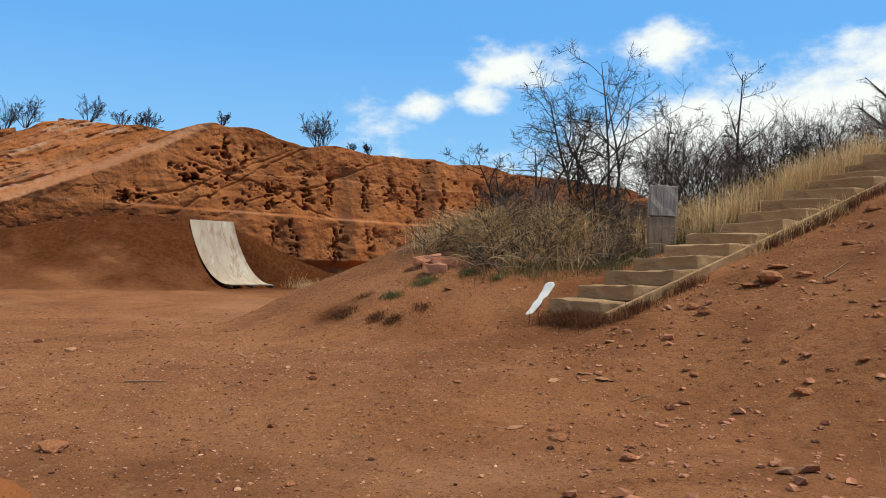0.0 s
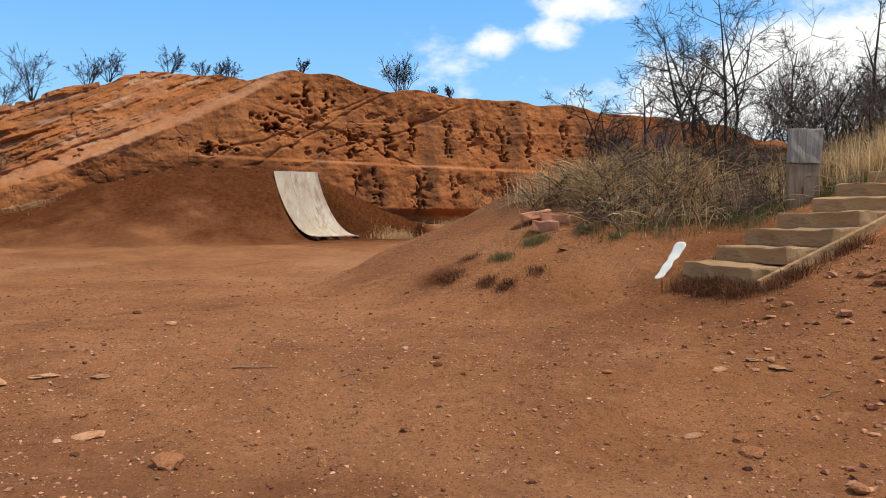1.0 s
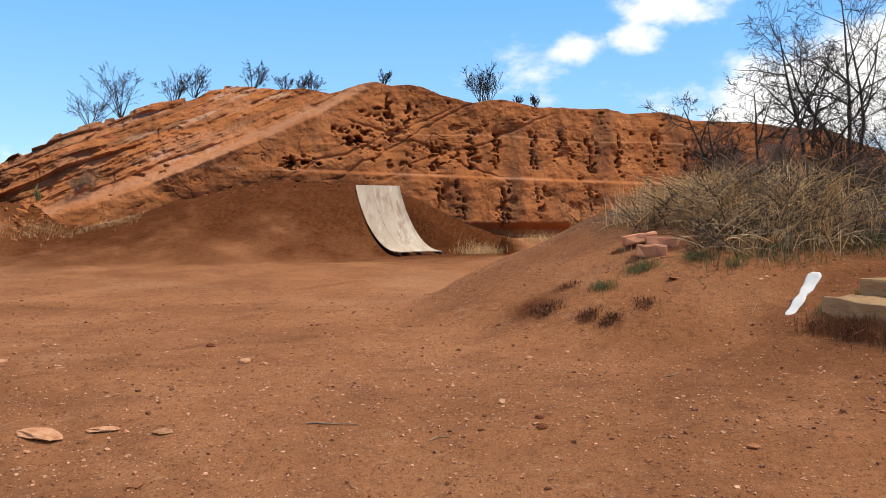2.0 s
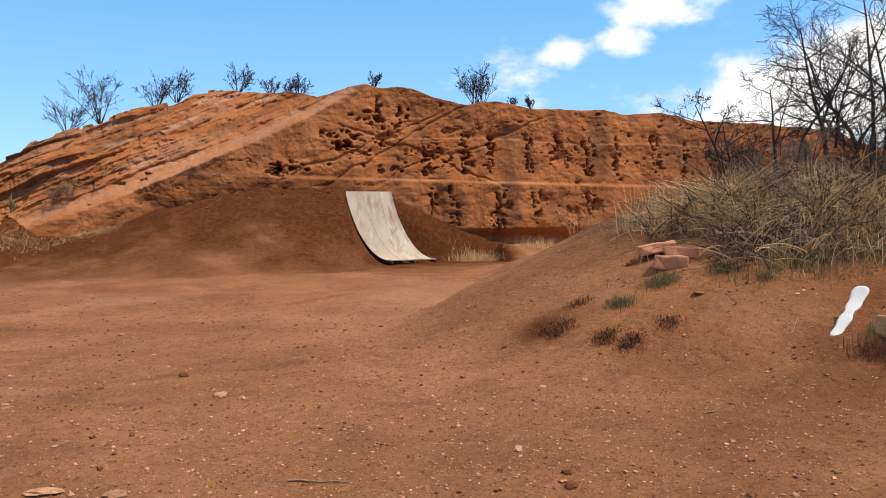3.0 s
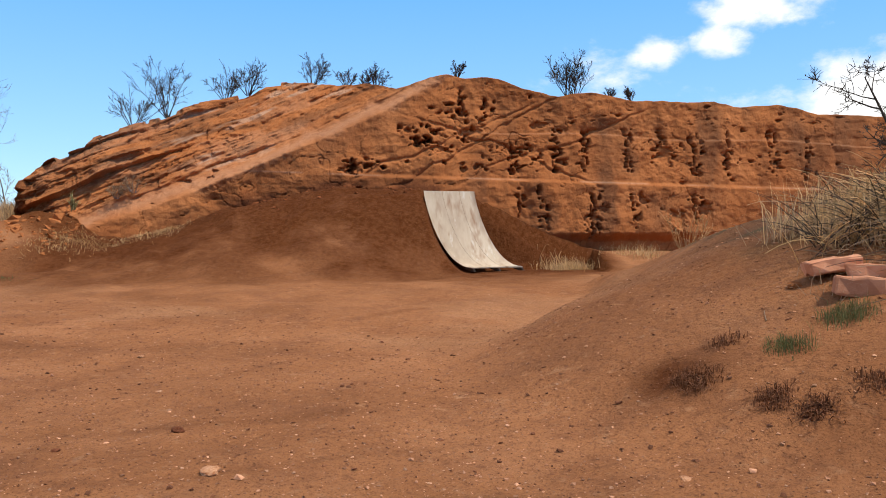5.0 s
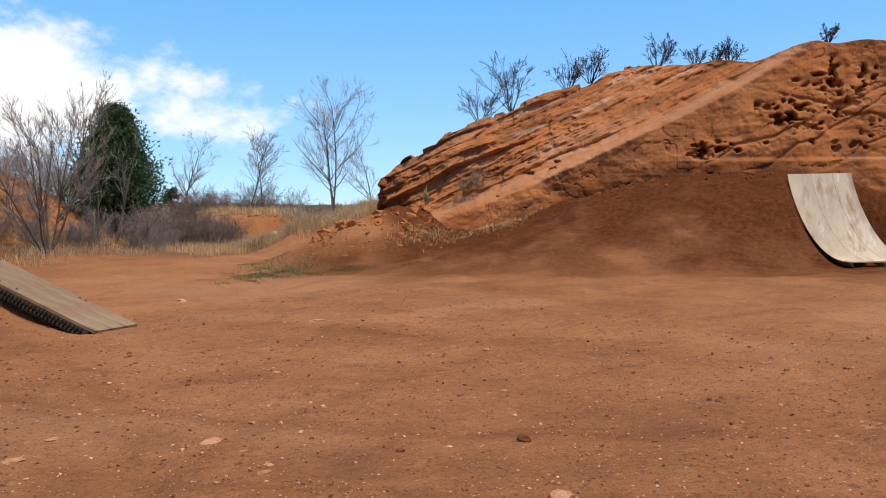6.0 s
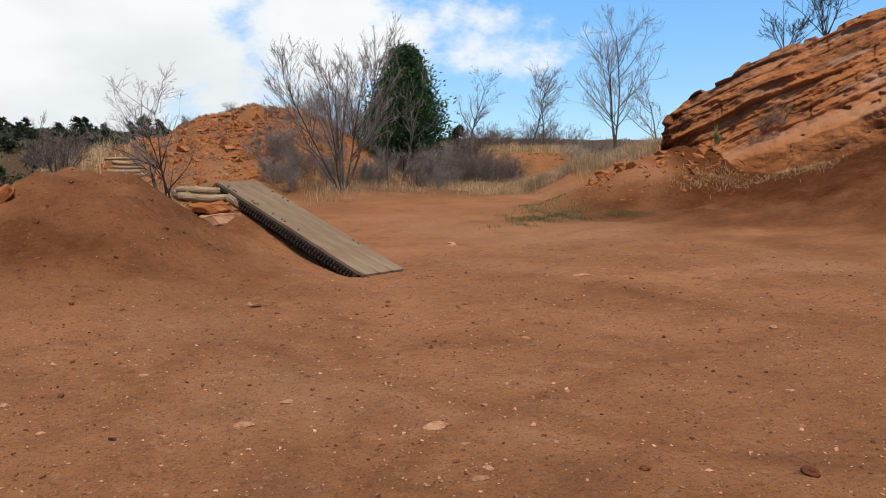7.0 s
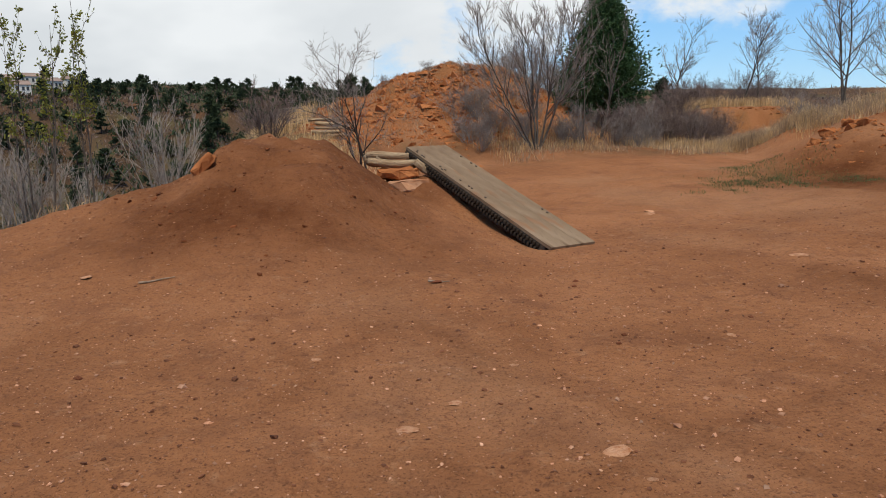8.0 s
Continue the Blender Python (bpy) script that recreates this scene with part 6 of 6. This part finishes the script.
def lump(pts, rng, name, mat, label, category, squash=0.6, sink=0.1):
    """Many small angular stones in one mesh: jittered octahedra with blunted tips."""
    pts = np.asarray(pts)
    n = len(pts)
    base = np.array([(1, 0, 0), (0, 1, 0), (-1, 0, 0), (0, -1, 0), (0.55, 0.45, 0.8), (-0.5, 0.5, 0.85), (-0.45, -0.55, 0.75), (0.5, -0.5, 0.8), (0, 0, -0.7)])
    tris = [(0, 1, 4), (1, 5, 4), (1, 2, 5), (2, 6, 5), (2, 3, 6), (3, 7, 6), (3, 0, 7), (0, 4, 7), (4, 5, 6), (4, 6, 7)]
    v = base[None] * (1 + 0.3 * rng.normal(0, 1, (n, 9, 1))) * np.stack([rng.uniform(0.7, 1.2, n), rng.uniform(0.6, 1.1, n), squash * rng.uniform(0.6, 1.3, n)], -1)[:, None]
    a = rng.uniform(0, 6.283, n)
    c, s = np.cos(a)[:, None], np.sin(a)[:, None]
    x, y = v[..., 0] * c - v[..., 1] * s, v[..., 0] * s + v[..., 1] * c
    half = pts[:, 2:3] / 2
    z = ground_height(pts[:, 0], pts[:, 1])[:, None] + half * (v[..., 2] + sink)
    out = np.stack([pts[:, :1] + x * half, pts[:, 1:2] + y * half, z], -1)
    f = (np.arange(n)[:, None, None] * 9 + np.array(tris)[None]).reshape(-1, 3)
    me = bpy.data.meshes.new(name)
    me.from_pydata(out.reshape(-1, 3).tolist(), [], f.tolist())
    me.materials.append(mat)
    return tagged(new(name, me), label, category, kind="stuff")


make_stones()


def make_gravel():
    g = np.random.default_rng(6)
    n = 54000
    r, a = 2.4 + 13 * g.uniform(0, 1, n) ** 1.7, g.uniform(-0.75, 2.05, n)
    path = np.stack([np.interp(g.uniform(0, 1, n), [0, 1], [2.2, -0.8]), np.interp(g.uniform(0, 1, n), [0, 1], [4.6, 10.2])], -1)
    x, y = path[:, 0] - np.sin(a) * r, path[:, 1] + np.cos(a) * r
    keep = (cliff_sd(x, y)[1] > 4.5) & (hill_cover(x, y) < 0.3) & (x > -13)
    x, y = x[keep], y[keep]
    size = 0.009 * np.exp(g.normal(0, 0.55, len(x)))
    lump(np.column_stack([x, y, np.clip(size, 0.004, 0.06)]), g, "gravel", GRAVEL, "small pale pebbles scattered over the dirt", "gravel")
    m = 1900
    x2, y2 = g.uniform(2.6, 7.5, m), g.uniform(8, 14.5, m)
    u = (x2 - STAIR_P[0]) * STAIR_S[0] + (y2 - STAIR_P[1]) * STAIR_S[1]
    x2, y2 = x2[u > 0.2], y2[u > 0.2]
    lump(np.column_stack([x2, y2, np.clip(0.025 * np.exp(g.normal(0, 0.6, len(x2))), 0.01, 0.12)]), g, "slope_gravel", STONE_RED, "loose reddish stones on the slope beside the stairs", "gravel")
    k = 36000
    x3, y3 = g.uniform(-12.5, 3.5, k), g.uniform(7, 19, k)
    keep = (cliff_sd(x3, y3)[1] > 5) & (hill_cover(x3, y3) < 0.3)
    lump(np.column_stack([x3, y3, np.clip(0.0085 * np.exp(g.normal(0, 0.6, k)), 0.004, 0.05)])[keep], g, "dirt_clods", CLOD, "dark crumbs of dirt and bark on the ground", "clods")


STONE_RED = material("red_gravel", [(0.27, 0.10, 0.05), (0.36, 0.15, 0.08), (0.44, 0.22, 0.13)], 9, 0.92, 0.2, 80, 0.004, island=0.35)
CLOD = material("dirt_crumbs", [(0.09, 0.034, 0.016), (0.15, 0.056, 0.026), (0.22, 0.085, 0.04)], 9, 0.95, 0.2, 80, 0.004, island=0.3)
make_gravel()


def make_sticks():
    for x, y, ln, az, r in ((-0.73, 10.82, 0.36, 3, 0.008), (0.09, 10.64, 0.13, 35, 0.006), (-9.11, 8.92, 0.34, 100, 0.012), (-8.8, 11.63, 0.20, 65, 0.012), (3.29, 10.44, 0.20, 34, 0.006), (1.46, 12.34, 0.17, 45, 0.006), (0.54, 15.3, 0.18, 95, 0.005), (5.35, 12.3, 0.45, 42, 0.009), (5.2, 12.0, 0.3, -10, 0.006), (2.2, 14.1, 0.26, 70, 0.005), (1.7, 14.6, 0.2, 120, 0.004)):
        rng = random.Random(int(x * 100))
        a = radians(az)
        pts, rad = [], []
        for i in range(6):
            f = i / 5 - 0.5
            px, py = x + math.cos(a) * ln * f, y + math.sin(a) * ln * f + rng.gauss(0, 0.01)
            pts.append(Vector((px, py, ground_z(px, py) + r * 0.9 + rng.uniform(0, 0.006))))
            rad.append(r * (1 - 0.12 * i))
        v, f = tubes([(pts, rad)], 5)
        tagged(mesh_object("stick", v, f, BROWNWOOD, shade=True), "thin dry stick lying on the dirt", "stick", "sticks on the dirt")


make_sticks()


def make_post():
    x, y = 4.22, 15.33
    z = ground_z(x, y)
    thing = empty("marker_post", (x, y, z), "short weathered board post standing in dry grass", "post", turn=8)
    low = 1.72 - z
    ob = part("lower_board", box(0.36, 0.10, low + 0.2, 0.012, 0.012, 3, 1), BROWNWOOD, thing, "brown weathered lower board")
    ob.matrix_basis = pose(0, 0, low / 2 - 0.1)
    ob = part("upper_board", box(0.37, 0.10, 0.41, 0.012, 0.012, 3, 2), GREYWOOD, thing, "grey weathered upper board")
    ob.matrix_basis = pose(0.01, -0.015, low + 0.215, 0, 1.5, 0)


make_post()


def make_white_piece():
    x, y = 2.45, 13.84
    z = ground_z(x, y)
    bm = bmesh.new()
    prev = None
    n, sides = 24, 12
    along = Vector((0.29, 0.32, 0.38))
    wide = Vector((0.80, -0.58, -0.02)).normalized()
    thick = along.cross(wide).normalized()
    for i in range(n + 1):
        t = i / n
        c = along * t + thick * (0.012 * math.sin(t * 3.1) + 0.006 * math.sin(t * 11)) + wide * 0.005 * math.sin(t * 5)
        w = 0.043 + 0.028 * t - 0.016 * math.exp(-((t - 0.52) / 0.07) ** 2) + 0.004 * math.sin(t * 23)
        w *= min(1, 7 * t + 0.5) * min(1, 8 * (1 - t) + 0.6)
        ring = []
        for k in range(sides):
            a = 2 * math.pi * k / sides
            ca, sa = math.cos(a), math.sin(a)
            ring.append(bm.verts.new(c + wide * w * math.copysign(abs(ca) ** 0.6, ca) + thick * 0.011 * math.copysign(abs(sa) ** 0.6, sa)))
        if prev:
            for k in range(sides):
                bm.faces.new((prev[k], prev[(k + 1) % sides], ring[(k + 1) % sides], ring[k]))
        else:
            bm.faces.new(ring[::-1])
        prev = ring
    bm.faces.new(prev)
    ob = part("white_plank", bm, WHITE, shade=True)
    ob.matrix_basis = pose(x, y, z - 0.01)
    tagged(ob, "bent white plastic strip leaning at the stairs' foot", "scrap")


make_white_piece()


def log_mesh(ln, r, seed, mat, name="log"):
    bm = bmesh.new()
    prev, sides = None, 12
    for i in range(7):
        t = i / 6
        ring = []
        for k in range(sides):
            a = 2 * math.pi * k / sides
            w = r * (1 + 0.2 * noise.noise(Vector((math.cos(a) * 1.5, math.sin(a) * 1.5, t * 3 + seed))) + 0.14 * noise.noise(Vector((math.cos(a) * 4, math.sin(a) * 4, t * 1.2 + seed * 3)))) * (0.9 if i in (0, 6) else 1)
            ring.append(bm.verts.new((ln * (t - 0.5), math.cos(a) * w, math.sin(a) * w + 0.02 * math.sin(t * 4 + seed))))
        if prev:
            for k in range(sides):
                bm.faces.new((prev[k], prev[(k + 1) % sides], ring[(k + 1) % sides], ring[k]))
        else:
            bm.faces.new(ring[::-1])
        prev = ring
    bm.faces.new(prev)
    me = bpy.data.meshes.new(name)
    bm.to_mesh(me)
    bm.free()
    me.materials.append(mat)
    me.shade_smooth()
    return me


def make_log_stack():
    for x, y, z, ln, r, az, tilt, k in ((-13.17, 11.62, 1.11, 0.64, 0.050, 84, -1, 1), (-13.15, 11.68, 1.0, 0.72, 0.062, 84, 2, 2), (-13.45, 11.45, 1.04, 0.6, 0.10, 15, 0, 3), (-12.98, 12.22, 0.86, 0.52, 0.065, 84, 40, 4)):
        ob = new("log", log_mesh(ln, r, k, OLDLOG))
        ob.matrix_basis = pose(x, y, z, 0, tilt, az)
        tagged(ob, "weathered short log stacked under the board ramp", "log", "logs under the board ramp")
    for x, y, z, sx, sy, sz, az, k in ((-13.15, 11.78, 0.85, 0.60, 0.42, 0.13, 84, 31), (-13.05, 11.92, 0.67, 0.62, 0.56, 0.15, 84, 32), (-13.4, 11.7, 0.5, 0.7, 0.5, 0.3, 80, 33)):
        ob = part("stone_slab", box(sx, sy, sz, 0.03, 0.07, 3, k), ROCK if k == 31 else PALE)
        ob.matrix_basis = pose(x, y, z, 3, -2, az)
        tagged(ob, "flat sandstone slab propping the board ramp", "stone", "slabs under the board ramp")


make_log_stack()


def make_log_steps():
    x, y = -27.0, 11.3
    thing = empty("log_steps", (x, y, ground_z(x, y)), "small flight of log steps on the far bank", "steps", turn=170)
    for k in range(6):
        me = log_mesh(1.0, 0.06, 50 + k, OLDLOG, "step_log")
        ob = new("step_log", me)
        ob.parent = thing
        g = random.Random(k)
        ob.matrix_basis = pose(-0.28 * k, g.uniform(-0.10, 0.10), -0.2 + 0.125 * k, g.uniform(-4, 4), g.uniform(-3, 3), 90 + g.uniform(-9, 9))
        ob.scale = (g.uniform(0.75, 1.0), g.uniform(0.8, 1.3), g.uniform(0.7, 1.2))
    return thing


make_log_steps()


def make_far_houses():
    plaster = material("pale_plaster", [(0.5, 0.46, 0.40), (0.6, 0.56, 0.5), (0.68, 0.64, 0.58)], 0.5, 0.9, 0.1, 10, 0.02, per_object=0.15)
    roof_m = material("brown_roof", [(0.2, 0.14, 0.11), (0.27, 0.19, 0.15), (0.33, 0.24, 0.2)], 0.5, 0.9, 0.1, 10, 0.02)
    glass = material("dark_window", [(0.03, 0.035, 0.04), (0.05, 0.055, 0.06), (0.07, 0.075, 0.08)], 1, 0.2, 0)
    for k, (az, r, wd) in enumerate(((108.3, 138, 3.2), (106.8, 142, 2.6), (105.6, 136, 2.4), (109.6, 130, 3.6), (107.4, 128, 2.4), (104.6, 144, 2.2))):
        x, y = -1 - math.sin(radians(az)) * r, 10.4 + math.cos(radians(az)) * r
        thing = empty("house", (x, y, ground_z(x, y)), "pale plastered house far across the valley", "house", "far houses", turn=az + 20 * (k % 3))
        part("wall", box(wd, wd * 0.7, 1.5, 0.02), plaster, thing).matrix_basis = pose(0, 0, 0.6)
        bm = bmesh.new()
        a = [bm.verts.new(p) for p in ((-wd * 0.55, -wd * 0.4, 0), (wd * 0.55, -wd * 0.4, 0), (wd * 0.55, wd * 0.4, 0), (-wd * 0.55, wd * 0.4, 0), (-wd * 0.5, 0, 0.6), (wd * 0.5, 0, 0.6))]
        for f in ((0, 1, 5, 4), (2, 3, 4, 5), (1, 2, 5), (3, 0, 4), (3, 2, 1, 0)):
            bm.faces.new([a[i] for i in f])
        part("roof", bm, roof_m, thing).matrix_basis = pose(0, 0, 1.34)
        for sx in (-0.28, 0.05, 0.3):
            for sy in (-1, 1):
                part("window", box(wd * 0.14, 0.08, 0.5, 0.01), glass, thing).matrix_basis = pose(wd * sx, sy * wd * 0.35, 0.8)


make_far_houses()
